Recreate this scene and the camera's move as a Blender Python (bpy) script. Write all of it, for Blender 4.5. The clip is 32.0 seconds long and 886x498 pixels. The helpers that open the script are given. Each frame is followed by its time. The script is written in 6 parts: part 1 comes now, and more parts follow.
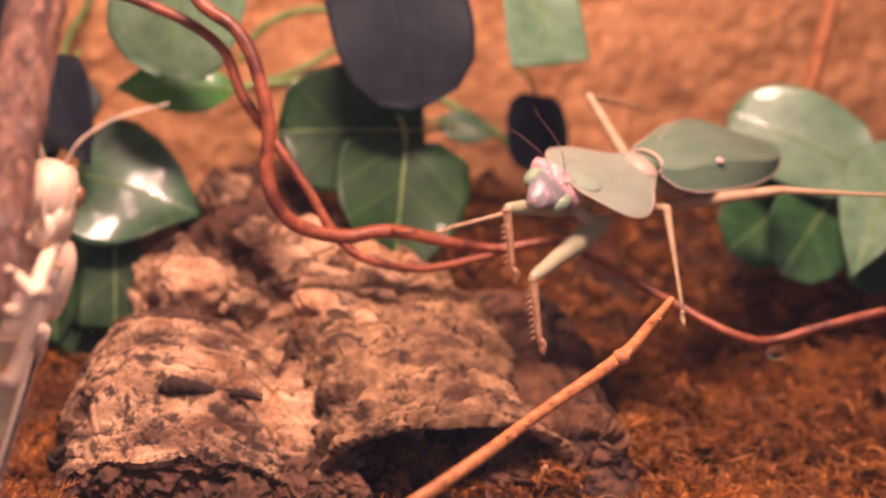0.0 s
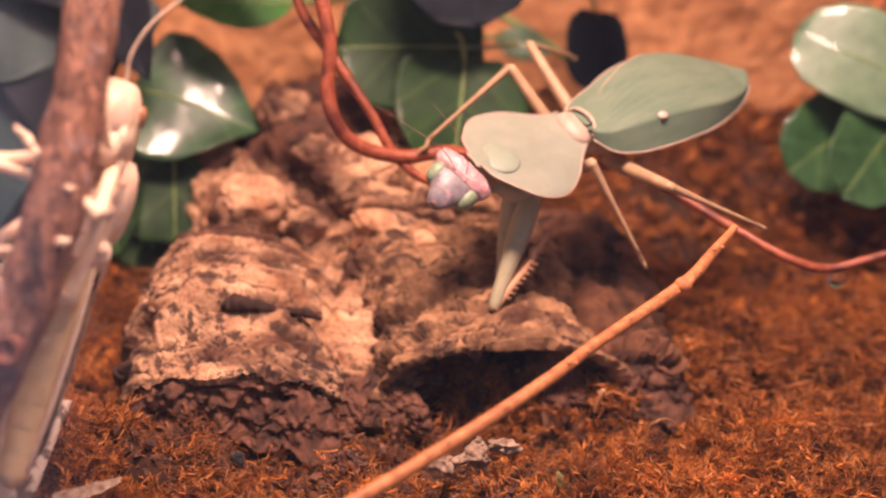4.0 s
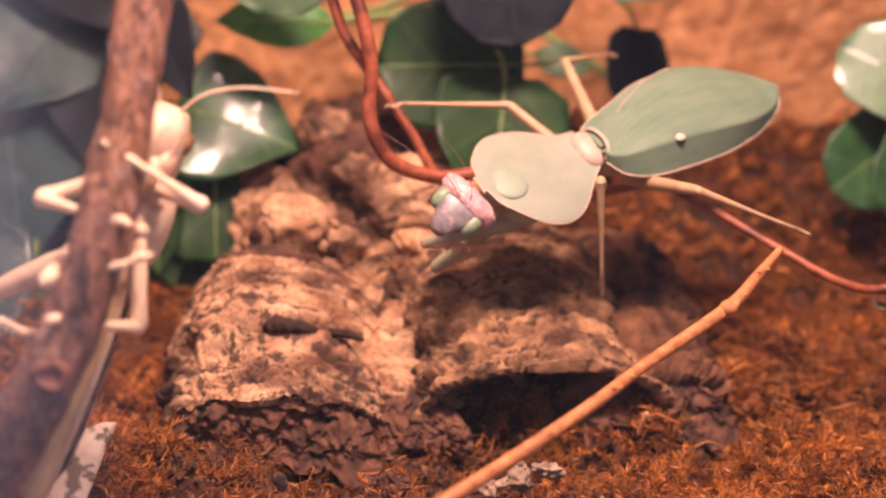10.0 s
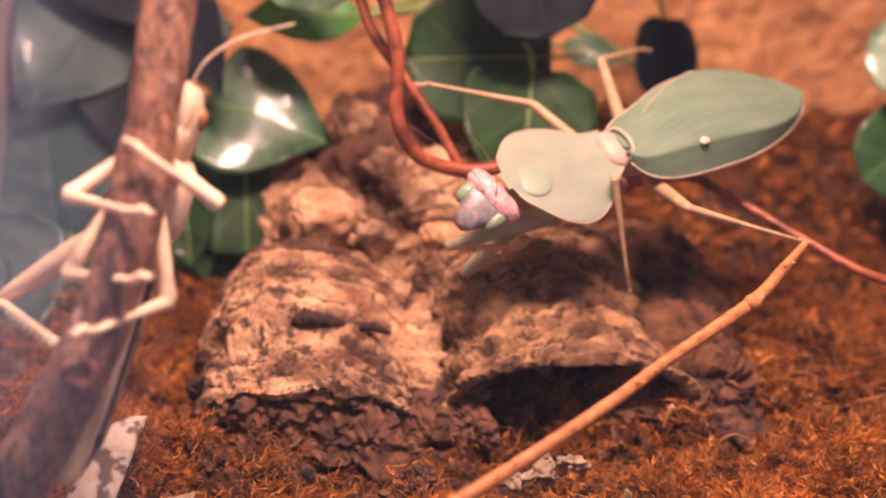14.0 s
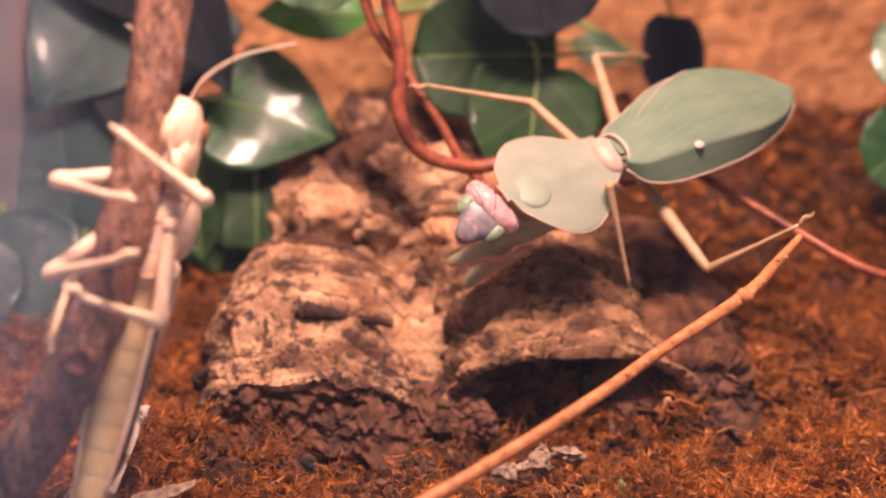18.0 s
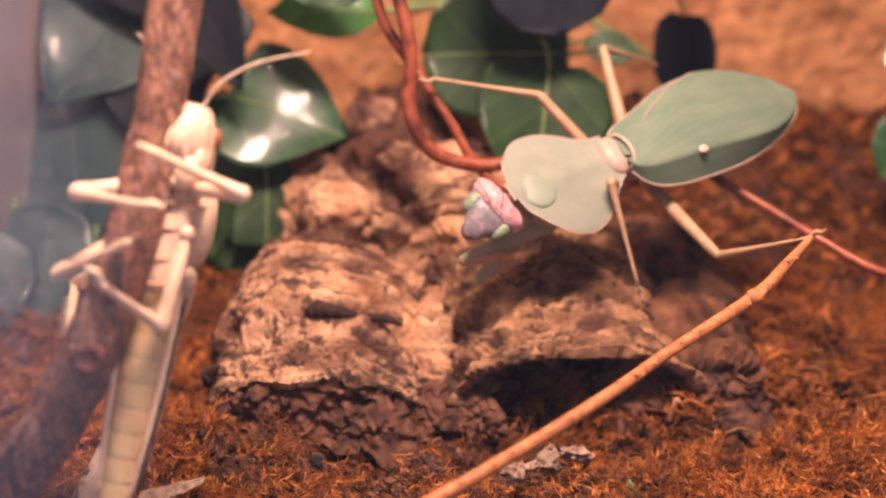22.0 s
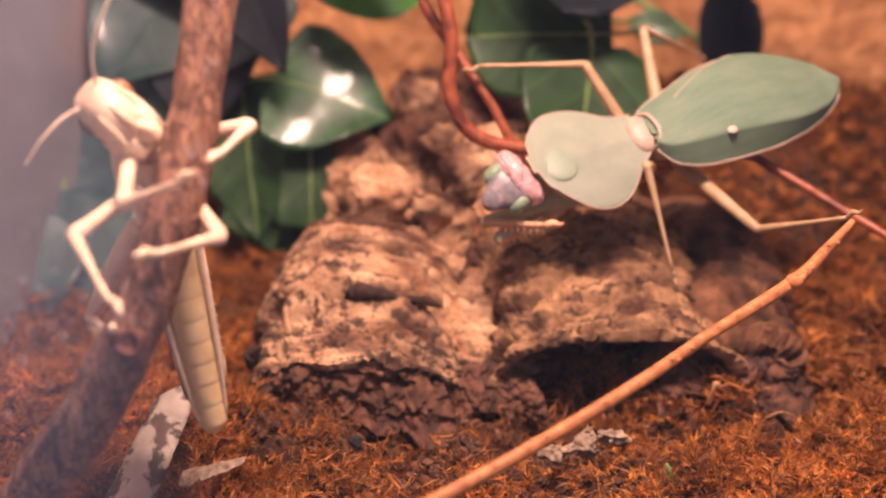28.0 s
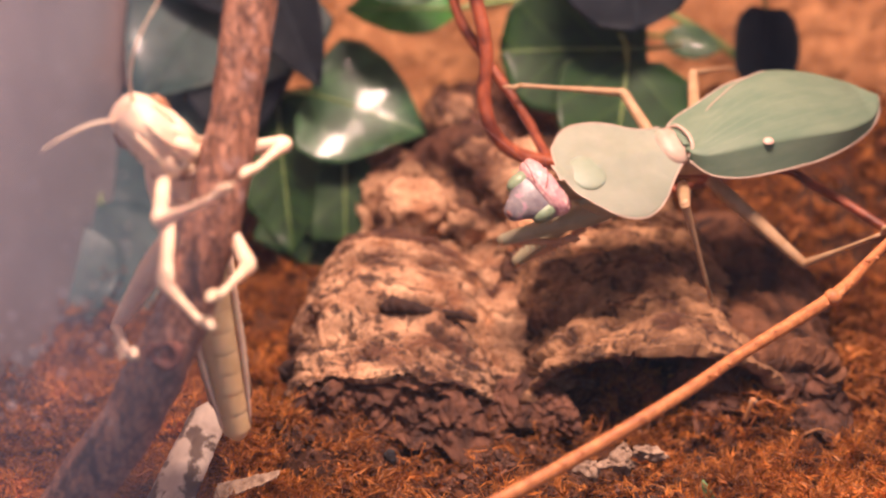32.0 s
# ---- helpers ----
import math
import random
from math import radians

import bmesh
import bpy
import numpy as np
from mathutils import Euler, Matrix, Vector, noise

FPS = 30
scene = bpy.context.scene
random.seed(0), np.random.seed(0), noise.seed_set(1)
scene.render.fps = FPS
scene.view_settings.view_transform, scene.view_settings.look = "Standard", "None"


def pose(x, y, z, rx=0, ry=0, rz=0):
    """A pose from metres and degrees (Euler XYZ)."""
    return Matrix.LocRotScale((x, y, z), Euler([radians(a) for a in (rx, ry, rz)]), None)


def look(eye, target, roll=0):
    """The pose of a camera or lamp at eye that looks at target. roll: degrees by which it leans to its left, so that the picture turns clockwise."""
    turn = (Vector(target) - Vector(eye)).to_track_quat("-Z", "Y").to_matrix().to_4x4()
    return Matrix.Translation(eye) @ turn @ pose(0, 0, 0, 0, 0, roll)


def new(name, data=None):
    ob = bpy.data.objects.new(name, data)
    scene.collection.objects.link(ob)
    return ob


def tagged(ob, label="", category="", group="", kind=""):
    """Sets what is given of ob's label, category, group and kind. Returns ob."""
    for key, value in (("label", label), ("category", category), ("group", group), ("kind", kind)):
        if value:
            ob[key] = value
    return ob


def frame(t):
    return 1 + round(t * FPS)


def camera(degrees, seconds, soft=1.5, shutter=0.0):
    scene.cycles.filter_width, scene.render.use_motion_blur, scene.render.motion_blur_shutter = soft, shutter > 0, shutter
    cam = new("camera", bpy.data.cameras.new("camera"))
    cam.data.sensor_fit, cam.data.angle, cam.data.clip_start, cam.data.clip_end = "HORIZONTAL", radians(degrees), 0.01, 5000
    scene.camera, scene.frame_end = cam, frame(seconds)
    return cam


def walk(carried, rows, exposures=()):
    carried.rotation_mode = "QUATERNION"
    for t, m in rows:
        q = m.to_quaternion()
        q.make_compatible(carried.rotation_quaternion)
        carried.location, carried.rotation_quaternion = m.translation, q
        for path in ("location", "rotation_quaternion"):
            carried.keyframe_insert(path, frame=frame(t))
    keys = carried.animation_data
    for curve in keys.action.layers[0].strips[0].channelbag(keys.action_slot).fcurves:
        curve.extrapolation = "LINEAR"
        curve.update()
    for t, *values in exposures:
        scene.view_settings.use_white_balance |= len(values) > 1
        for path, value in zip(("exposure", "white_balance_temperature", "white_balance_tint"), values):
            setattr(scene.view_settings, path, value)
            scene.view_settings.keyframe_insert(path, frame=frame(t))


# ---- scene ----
cam = camera(40.0, 32.0, soft=2.0)
cam.data.dof.use_dof, cam.data.dof.focus_distance, cam.data.dof.aperture_fstop = True, 0.242, 9.5
walk(cam, [
    (0, pose(-0.00581, 0.00175, 0.12995, 73.242, -2.403, -9.433)),
    (0.5, pose(-0.00556, 0.00182, 0.12959, 73.268, -2.314, -8.987)),
    (1, pose(-0.00530, 0.00192, 0.12916, 73.269, -2.252, -8.612)),
    (1.5, pose(-0.00524, 0.00197, 0.12885, 73.116, -2.329, -8.320)),
    (2, pose(-0.00544, 0.00192, 0.12869, 72.711, -2.440, -8.067)),
    (2.5, pose(-0.00589, 0.00180, 0.12870, 72.139, -2.554, -7.894)),
    (3, pose(-0.00685, 0.00193, 0.12954, 71.213, -2.617, -7.696)),
    (3.5, pose(-0.00821, 0.00259, 0.13132, 69.989, -2.526, -7.465)),
    (4, pose(-0.00949, 0.00369, 0.13331, 68.696, -2.517, -7.238)),
    (4.5, pose(-0.01024, 0.00453, 0.13436, 67.948, -2.496, -6.832)),
    (6.5, pose(-0.01046, 0.00428, 0.13723, 69.148, -2.607, -5.788)),
    (7, pose(-0.01055, 0.00456, 0.13680, 69.328, -2.464, -5.819)),
    (7.5, pose(-0.01084, 0.00490, 0.13613, 69.426, -2.341, -5.994)),
    (8, pose(-0.01131, 0.00523, 0.13550, 69.512, -2.282, -6.207)),
    (8.5, pose(-0.01159, 0.00559, 0.13517, 69.482, -2.170, -6.356)),
    (9, pose(-0.01154, 0.00579, 0.13519, 69.262, -2.154, -6.203)),
    (9.5, pose(-0.01130, 0.00574, 0.13535, 69.138, -2.043, -6.024)),
    (10, pose(-0.01105, 0.00558, 0.13549, 69.052, -1.944, -5.741)),
    (10.5, pose(-0.01099, 0.00549, 0.13556, 68.904, -1.806, -5.544)),
    (11, pose(-0.01108, 0.00547, 0.13568, 68.804, -1.632, -5.340)),
    (11.5, pose(-0.01132, 0.00553, 0.13588, 68.656, -1.557, -5.188)),
    (12, pose(-0.01154, 0.00559, 0.13603, 68.598, -1.490, -5.082)),
    (12.5, pose(-0.01158, 0.00551, 0.13614, 68.604, -1.305, -5.021)),
    (13, pose(-0.01107, 0.00515, 0.13655, 68.594, -1.181, -4.847)),
    (13.5, pose(-0.01003, 0.00464, 0.13726, 68.489, -1.118, -4.537)),
    (14, pose(-0.00874, 0.00428, 0.13801, 68.329, -1.078, -4.182)),
    (14.5, pose(-0.00781, 0.00413, 0.13847, 68.184, -0.996, -3.940)),
    (16.5, pose(-0.00365, 0.00056, 0.13908, 68.143, -0.759, -3.203)),
    (17, pose(-0.00315, 0.00003, 0.13904, 68.262, -0.710, -2.994)),
    (17.5, pose(-0.00263, -0.00038, 0.13895, 68.296, -0.724, -2.878)),
    (18, pose(-0.00230, -0.00048, 0.13887, 68.239, -0.612, -2.822)),
    (18.5, pose(-0.00219, -0.00043, 0.13888, 68.209, -0.745, -2.847)),
    (19, pose(-0.00214, -0.00033, 0.13902, 68.155, -0.723, -2.840)),
    (19.5, pose(-0.00207, -0.00022, 0.13928, 68.054, -0.860, -2.842)),
    (20, pose(-0.00191, -0.00021, 0.13951, 68.012, -0.863, -2.767)),
    (20.5, pose(-0.00172, -0.00019, 0.13961, 68.015, -0.886, -2.710)),
    (21, pose(-0.00165, -0.00013, 0.13958, 68.036, -0.818, -2.641)),
    (21.5, pose(-0.00172, -0.00017, 0.13954, 68.050, -0.781, -2.483)),
    (22, pose(-0.00193, -0.00029, 0.13943, 68.046, -0.725, -2.202)),
    (22.5, pose(-0.00209, -0.00041, 0.13915, 67.923, -0.694, -2.022)),
    (23, pose(-0.00189, -0.00054, 0.13878, 67.714, -0.626, -1.688)),
    (23.5, pose(-0.00116, -0.00067, 0.13857, 67.440, -0.518, -1.292)),
    (24, pose(-0.00000, -0.00079, 0.13853, 67.129, -0.221, -0.809)),
    (24.5, pose(0.00125, -0.00096, 0.13856, 66.989, -0.059, -0.352)),
    (25, pose(0.00206, -0.00106, 0.13868, 66.959, 0.157, -0.066)),
    (25.5, pose(0.00225, -0.00104, 0.13879, 66.915, 0.193, -0.035)),
    (27.5, pose(0.00138, -0.00088, 0.14115, 66.788, 0.111, 0.001)),
    (28, pose(0.00138, -0.00086, 0.14133, 66.903, 0.189, 0.190)),
    (28.5, pose(0.00149, -0.00085, 0.14147, 67.066, 0.285, 0.381)),
    (29, pose(0.00171, -0.00084, 0.14154, 67.213, 0.366, 0.584)),
    (29.5, pose(0.00187, -0.00095, 0.14157, 67.411, 0.439, 0.858)),
    (30, pose(0.00170, -0.00111, 0.14155, 67.481, 0.504, 0.975)),
    (30.5, pose(0.00135, -0.00124, 0.14142, 67.587, 0.577, 1.132)),
    (31, pose(0.00098, -0.00114, 0.14123, 67.669, 0.693, 1.300)),
    (31.5, pose(0.00064, -0.00086, 0.14114, 67.598, 0.610, 1.414)),
    (32, pose(0.00039, -0.00067, 0.14112, 67.605, 0.563, 1.580)),
], [(0, -0.03, 6500, 10), (4, 0.06, 6500, 10), (11, 0.11, 6500, 10), (14.5, 0.09, 6500, 10), (21, 0.05, 6330, 6), (25, 0.03, 6300, 4), (30, 0.05, 6290, 3), (32, 0.07, 6290, 3)])

# ---- light: the room's dim daylight, and the warm lamp over the tank ----
world = bpy.data.worlds.new("room_light")
scene.world = world
world.use_nodes = True
world.node_tree.nodes["Background"].inputs[0].default_value = (0.62, 0.54, 0.70, 1)
world.node_tree.nodes["Background"].inputs[1].default_value = 0.42
lamp_data = bpy.data.lights.new("lamp_glow", "AREA")
lamp_data.shape, lamp_data.size, lamp_data.size_y, lamp_data.energy, lamp_data.color = "RECTANGLE", 0.12, 0.06, 3.6, (1.0, 0.64, 0.53)
lamp = new("lamp_glow", lamp_data)
lamp.matrix_world = look((0.030, 0.184, 0.312), (0.040, 0.235, 0.0))


# ---- materials ----
def node(nt, kind, **sockets):
    n = nt.nodes.new(kind)
    for key, value in sockets.items():
        n.inputs[key.replace("_", " ")].default_value = value
    return n


def surface(name, dark, light, scale=300.0, rough=0.6, bump=0.3, detail=6.0, spots=None, spot_scale=60.0, spot_at=(0.5, 0.6),
            subsurface=0.0, through_light=0.0, vary=0.0, stretch=(1, 1, 1), coat=0.0, bump_size=0.0004, spec=0.5):
    """Two-tone grained surface with larger stains, fine relief and, where wanted, light that shines through."""
    m = bpy.data.materials.new(name)
    m.use_nodes = True
    nt = m.node_tree
    out, bsdf = nt.nodes["Material Output"], nt.nodes["Principled BSDF"]
    tex = nt.nodes.new("ShaderNodeTexCoord")
    mapping = node(nt, "ShaderNodeMapping", Scale=stretch)
    nt.links.new(tex.outputs["Object"], mapping.inputs[0])
    n1 = node(nt, "ShaderNodeTexNoise", Scale=scale, Detail=detail, Roughness=0.65)
    nt.links.new(mapping.outputs[0], n1.inputs["Vector"])
    ramp = nt.nodes.new("ShaderNodeValToRGB")
    ramp.color_ramp.elements[0].position, ramp.color_ramp.elements[1].position = 0.32, 0.68
    ramp.color_ramp.elements[0].color, ramp.color_ramp.elements[1].color = (*dark, 1), (*light, 1)
    nt.links.new(n1.outputs["Fac"], ramp.inputs[0])
    colour = ramp.outputs[0]
    if spots:
        n2 = node(nt, "ShaderNodeTexNoise", Scale=spot_scale, Detail=5.0, Roughness=0.6)
        nt.links.new(mapping.outputs[0], n2.inputs["Vector"])
        r2 = nt.nodes.new("ShaderNodeMapRange")
        r2.inputs["From Min"].default_value, r2.inputs["From Max"].default_value = spot_at
        nt.links.new(n2.outputs["Fac"], r2.inputs["Value"])
        mix = nt.nodes.new("ShaderNodeMix")
        mix.data_type = "RGBA"
        mix.inputs["B"].default_value = (*spots, 1)
        nt.links.new(r2.outputs[0], mix.inputs["Factor"])
        nt.links.new(colour, mix.inputs["A"])
        colour = mix.outputs["Result"]
    if vary:
        geo = nt.nodes.new("ShaderNodeNewGeometry")
        mr = nt.nodes.new("ShaderNodeMapRange")
        mr.inputs["To Min"].default_value, mr.inputs["To Max"].default_value = 1 - vary, 1 + vary
        nt.links.new(geo.outputs["Random Per Island"], mr.inputs["Value"])
        hsv = nt.nodes.new("ShaderNodeHueSaturation")
        nt.links.new(mr.outputs[0], hsv.inputs["Value"])
        nt.links.new(colour, hsv.inputs["Color"])
        colour = hsv.outputs[0]
    nt.links.new(colour, bsdf.inputs["Base Color"])
    bsdf.inputs["Roughness"].default_value = rough
    bsdf.inputs["Specular IOR Level"].default_value = spec
    bsdf.inputs["Coat Weight"].default_value = coat
    if subsurface:
        bsdf.inputs["Subsurface Weight"].default_value = subsurface
        bsdf.inputs["Subsurface Radius"].default_value = (1.0, 0.6, 0.35)
        bsdf.inputs["Subsurface Scale"].default_value = 0.002
    if bump:
        b = node(nt, "ShaderNodeBump", Strength=bump, Distance=bump_size)
        nt.links.new(n1.outputs["Fac"], b.inputs["Height"])
        nt.links.new(b.outputs[0], bsdf.inputs["Normal"])
    if through_light:
        tr = nt.nodes.new("ShaderNodeBsdfTranslucent")
        nt.links.new(colour, tr.inputs["Color"])
        ms = node(nt, "ShaderNodeMixShader", Fac=through_light)
        nt.links.new(bsdf.outputs[0], ms.inputs[1])
        nt.links.new(tr.outputs[0], ms.inputs[2])
        nt.links.new(ms.outputs[0], out.inputs[0])
    return m


def leaf_surface(name, dark, light, vein, rough=0.3, spacing=0.006, slope=0.9, coat=0.0, through_light=0.15):
    """A leaf: mottled green with a pale midrib and slanting side veins, drawn from the leaf's own length and width."""
    m = surface(name, dark, light, scale=140.0, rough=rough, bump=0.25, coat=coat, through_light=through_light, bump_size=0.0006)
    nt = m.node_tree
    bsdf = nt.nodes["Principled BSDF"]
    base = bsdf.inputs["Base Color"].links[0].from_socket
    tex = nt.nodes.new("ShaderNodeTexCoord")
    sep = nt.nodes.new("ShaderNodeSeparateXYZ")
    nt.links.new(tex.outputs["Object"], sep.inputs[0])

    def maths(op, a, b=None):
        n = nt.nodes.new("ShaderNodeMath")
        n.operation = op
        for i, v in enumerate((a, b)):
            if v is None:
                continue
            if isinstance(v, float):
                n.inputs[i].default_value = v
            else:
                nt.links.new(v, n.inputs[i])
        return n.outputs[0]

    side = maths("ABSOLUTE", sep.outputs[0])
    run = maths("SUBTRACT", sep.outputs[1], maths("MULTIPLY", side, slope))
    saw = maths("PINGPONG", run, spacing)
    lines = maths("LESS_THAN", saw, spacing * 0.05)
    rib = maths("LESS_THAN", side, 0.0004)
    veins = maths("MAXIMUM", lines, rib)
    mix = nt.nodes.new("ShaderNodeMix")
    mix.data_type = "RGBA"
    mix.inputs["B"].default_value = (*vein, 1)
    nt.links.new(maths("MULTIPLY", veins, 0.65), mix.inputs["Factor"])
    nt.links.new(base, mix.inputs["A"])
    nt.links.new(mix.outputs["Result"], bsdf.inputs["Base Color"])
    return m


SOIL = surface("soil", (0.030, 0.010, 0.004), (0.13, 0.042, 0.012), scale=260, rough=0.95, bump=0.8, spots=(0.03, 0.012, 0.005), spot_scale=45, spot_at=(0.5, 0.7))
FIBRE = surface("fibre", (0.13, 0.031, 0.006), (0.48, 0.175, 0.036), scale=90, rough=0.6, bump=0, vary=0.75, through_light=0.15)
MOSS = surface("moss", (0.15, 0.036, 0.006), (0.78, 0.31, 0.066), scale=70, rough=0.5, bump=0, vary=0.6, through_light=0.3)
COIR = surface("coir_board", (0.40, 0.165, 0.066), (0.74, 0.37, 0.17), scale=200, rough=0.95, bump=0.6, detail=10.0, spots=(0.30, 0.115, 0.042), spot_scale=42, spot_at=(0.54, 0.74), bump_size=0.0012)
CORK = surface("cork_bark", (0.21, 0.080, 0.036), (0.76, 0.47, 0.28), scale=80, rough=0.9, bump=1.0, detail=12.0, spots=(0.085, 0.032, 0.018), spot_scale=48, spot_at=(0.50, 0.64), stretch=(1, 1.5, 1.3), bump_size=0.0014)


def crazed(m, cell=150.0, width=0.05, dark=(0.03, 0.014, 0.009), squash=(1, 0.55, 1)):
    """Adds a net of fine dark cracks to a surface."""
    nt = m.node_tree
    bsdf = nt.nodes["Principled BSDF"]
    base = bsdf.inputs["Base Color"].links[0].from_socket
    tex = nt.nodes.new("ShaderNodeTexCoord")
    warp = node(nt, "ShaderNodeTexNoise", Scale=cell * 0.6, Detail=4.0)
    nt.links.new(tex.outputs["Object"], warp.inputs["Vector"])
    mixv = nt.nodes.new("ShaderNodeVectorMath")
    mixv.operation = "MULTIPLY_ADD"
    mixv.inputs[1].default_value = (0.006, 0.006, 0.006)
    nt.links.new(warp.outputs["Color"], mixv.inputs[0])
    nt.links.new(tex.outputs["Object"], mixv.inputs[2])
    mapping = node(nt, "ShaderNodeMapping", Scale=squash)
    nt.links.new(mixv.outputs[0], mapping.inputs[0])
    vor = node(nt, "ShaderNodeTexVoronoi", Scale=cell)
    vor.feature = "DISTANCE_TO_EDGE"
    nt.links.new(mapping.outputs[0], vor.inputs["Vector"])
    mr = node(nt, "ShaderNodeMapRange", From_Min=0.0, From_Max=width, To_Min=0.8, To_Max=0.0)
    nt.links.new(vor.outputs["Distance"], mr.inputs["Value"])
    mix = nt.nodes.new("ShaderNodeMix")
    mix.data_type = "RGBA"
    mix.inputs["B"].default_value = (*dark, 1)
    nt.links.new(mr.outputs[0], mix.inputs["Factor"])
    nt.links.new(base, mix.inputs["A"])
    nt.links.new(mix.outputs["Result"], bsdf.inputs["Base Color"])
    return m


def ringed(m, pitch, strength, dark):
    """Adds broken dark lines that run along the growth rings, across the length of the bark."""
    nt = m.node_tree
    bsdf = nt.nodes["Principled BSDF"]
    base = bsdf.inputs["Base Color"].links[0].from_socket
    tex = nt.nodes.new("ShaderNodeTexCoord")
    warp = node(nt, "ShaderNodeTexNoise", Scale=55.0, Detail=5.0, Roughness=0.6)
    gaps = node(nt, "ShaderNodeTexNoise", Scale=75.0, Detail=3.0, Roughness=0.6)
    for n in (warp, gaps):
        nt.links.new(tex.outputs["Object"], n.inputs["Vector"])
    sep = nt.nodes.new("ShaderNodeSeparateXYZ")
    nt.links.new(tex.outputs["Object"], sep.inputs[0])
    run = nt.nodes.new("ShaderNodeMath")
    run.operation = "MULTIPLY_ADD"
    run.inputs[1].default_value = 0.016
    nt.links.new(warp.outputs["Fac"], run.inputs[0])
    nt.links.new(sep.outputs[1], run.inputs[2])
    saw = nt.nodes.new("ShaderNodeMath")
    saw.operation = "PINGPONG"
    saw.inputs[1].default_value = 1.0 / pitch
    nt.links.new(run.outputs[0], saw.inputs[0])
    line = node(nt, "ShaderNodeMapRange", From_Min=0.0, From_Max=0.42 / pitch, To_Min=1.0, To_Max=0.0)
    nt.links.new(saw.outputs[0], line.inputs["Value"])
    where = node(nt, "ShaderNodeMapRange", From_Min=0.44, From_Max=0.54, To_Min=0.0, To_Max=strength)
    nt.links.new(gaps.outputs["Fac"], where.inputs["Value"])
    both = nt.nodes.new("ShaderNodeMath")
    both.operation = "MULTIPLY"
    nt.links.new(line.outputs[0], both.inputs[0])
    nt.links.new(where.outputs[0], both.inputs[1])
    mix = nt.nodes.new("ShaderNodeMix")
    mix.data_type = "RGBA"
    mix.inputs["B"].default_value = (*dark, 1)
    nt.links.new(both.outputs[0], mix.inputs["Factor"])
    nt.links.new(base, mix.inputs["A"])
    nt.links.new(mix.outputs["Result"], bsdf.inputs["Base Color"])
    return m


def speckled(m, grain, patch, colour, at=(0.5, 0.6)):
    """Adds speckles of another colour that gather in patches."""
    nt = m.node_tree
    bsdf = nt.nodes["Principled BSDF"]
    base = bsdf.inputs["Base Color"].links[0].from_socket
    tex = nt.nodes.new("ShaderNodeTexCoord")
    fine = node(nt, "ShaderNodeTexNoise", Scale=grain, Detail=4.0, Roughness=0.6)
    wide = node(nt, "ShaderNodeTexNoise", Scale=patch, Detail=3.0, Roughness=0.5)
    for n in (fine, wide):
        nt.links.new(tex.outputs["Object"], n.inputs["Vector"])
    a = node(nt, "ShaderNodeMapRange", From_Min=at[0], From_Max=at[1], To_Min=0.0, To_Max=1.0)
    nt.links.new(fine.outputs["Fac"], a.inputs["Value"])
    b = node(nt, "ShaderNodeMapRange", From_Min=0.46, From_Max=0.60, To_Min=0.0, To_Max=0.85)
    nt.links.new(wide.outputs["Fac"], b.inputs["Value"])
    both = nt.nodes.new("ShaderNodeMath")
    both.operation = "MULTIPLY"
    nt.links.new(a.outputs[0], both.inputs[0])
    nt.links.new(b.outputs[0], both.inputs[1])
    mix = nt.nodes.new("ShaderNodeMix")
    mix.data_type = "RGBA"
    mix.inputs["B"].default_value = (*colour, 1)
    nt.links.new(both.outputs[0], mix.inputs["Factor"])
    nt.links.new(base, mix.inputs["A"])
    nt.links.new(mix.outputs["Result"], bsdf.inputs["Base Color"])
    return m


ringed(CORK, 400.0, 0.95, (0.042, 0.017, 0.011))
crazed(CORK, cell=330.0, width=0.030, dark=(0.075, 0.030, 0.018), squash=(1.0, 0.45, 1.0))
speckled(CORK, 300.0, 26.0, (0.030, 0.013, 0.009), (0.50, 0.57))
speckled(CORK, 50.0, 18.0, (0.52, 0.22, 0.085), (0.48, 0.68))
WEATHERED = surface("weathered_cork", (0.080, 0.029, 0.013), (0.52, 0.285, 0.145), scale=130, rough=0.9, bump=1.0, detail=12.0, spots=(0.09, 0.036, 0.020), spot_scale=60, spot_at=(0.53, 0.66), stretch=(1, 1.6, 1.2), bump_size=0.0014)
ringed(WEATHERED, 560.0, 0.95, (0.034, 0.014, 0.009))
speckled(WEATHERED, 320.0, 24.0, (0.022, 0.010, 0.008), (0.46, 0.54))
# dark tone takes in both the flap's erosion and the shade on it
FLAP = surface("flap_cork", (0.050, 0.018, 0.009), (0.27, 0.115, 0.055), scale=180, rough=0.9, bump=1.0, detail=12.0, spots=(0.045, 0.019, 0.012), spot_scale=70, spot_at=(0.47, 0.60), bump_size=0.0014)
# crumbled cork, its colour darkened further for the shade under the arches
SHADED_CORK = surface("shaded_cork", (0.045, 0.018, 0.012), (0.22, 0.095, 0.055), scale=260, rough=0.95, bump=1.0, detail=8.0, spots=(0.05, 0.023, 0.016), spot_scale=140, spot_at=(0.5, 0.62), bump_size=0.0010)
BRANCH = surface("branch_bark", (0.17, 0.066, 0.040), (0.58, 0.28, 0.175), scale=420, rough=0.5, bump=1.0, detail=10.0, spots=(0.055, 0.024, 0.024), spot_scale=150, spot_at=(0.54, 0.66), stretch=(1, 1, 0.20), bump_size=0.0012)
crazed(BRANCH, cell=520.0, width=0.14, dark=(0.035, 0.015, 0.014), squash=(1.0, 1.0, 0.22))
speckled(BRANCH, 420.0, 60.0, (0.46, 0.30, 0.27), (0.55, 0.63))
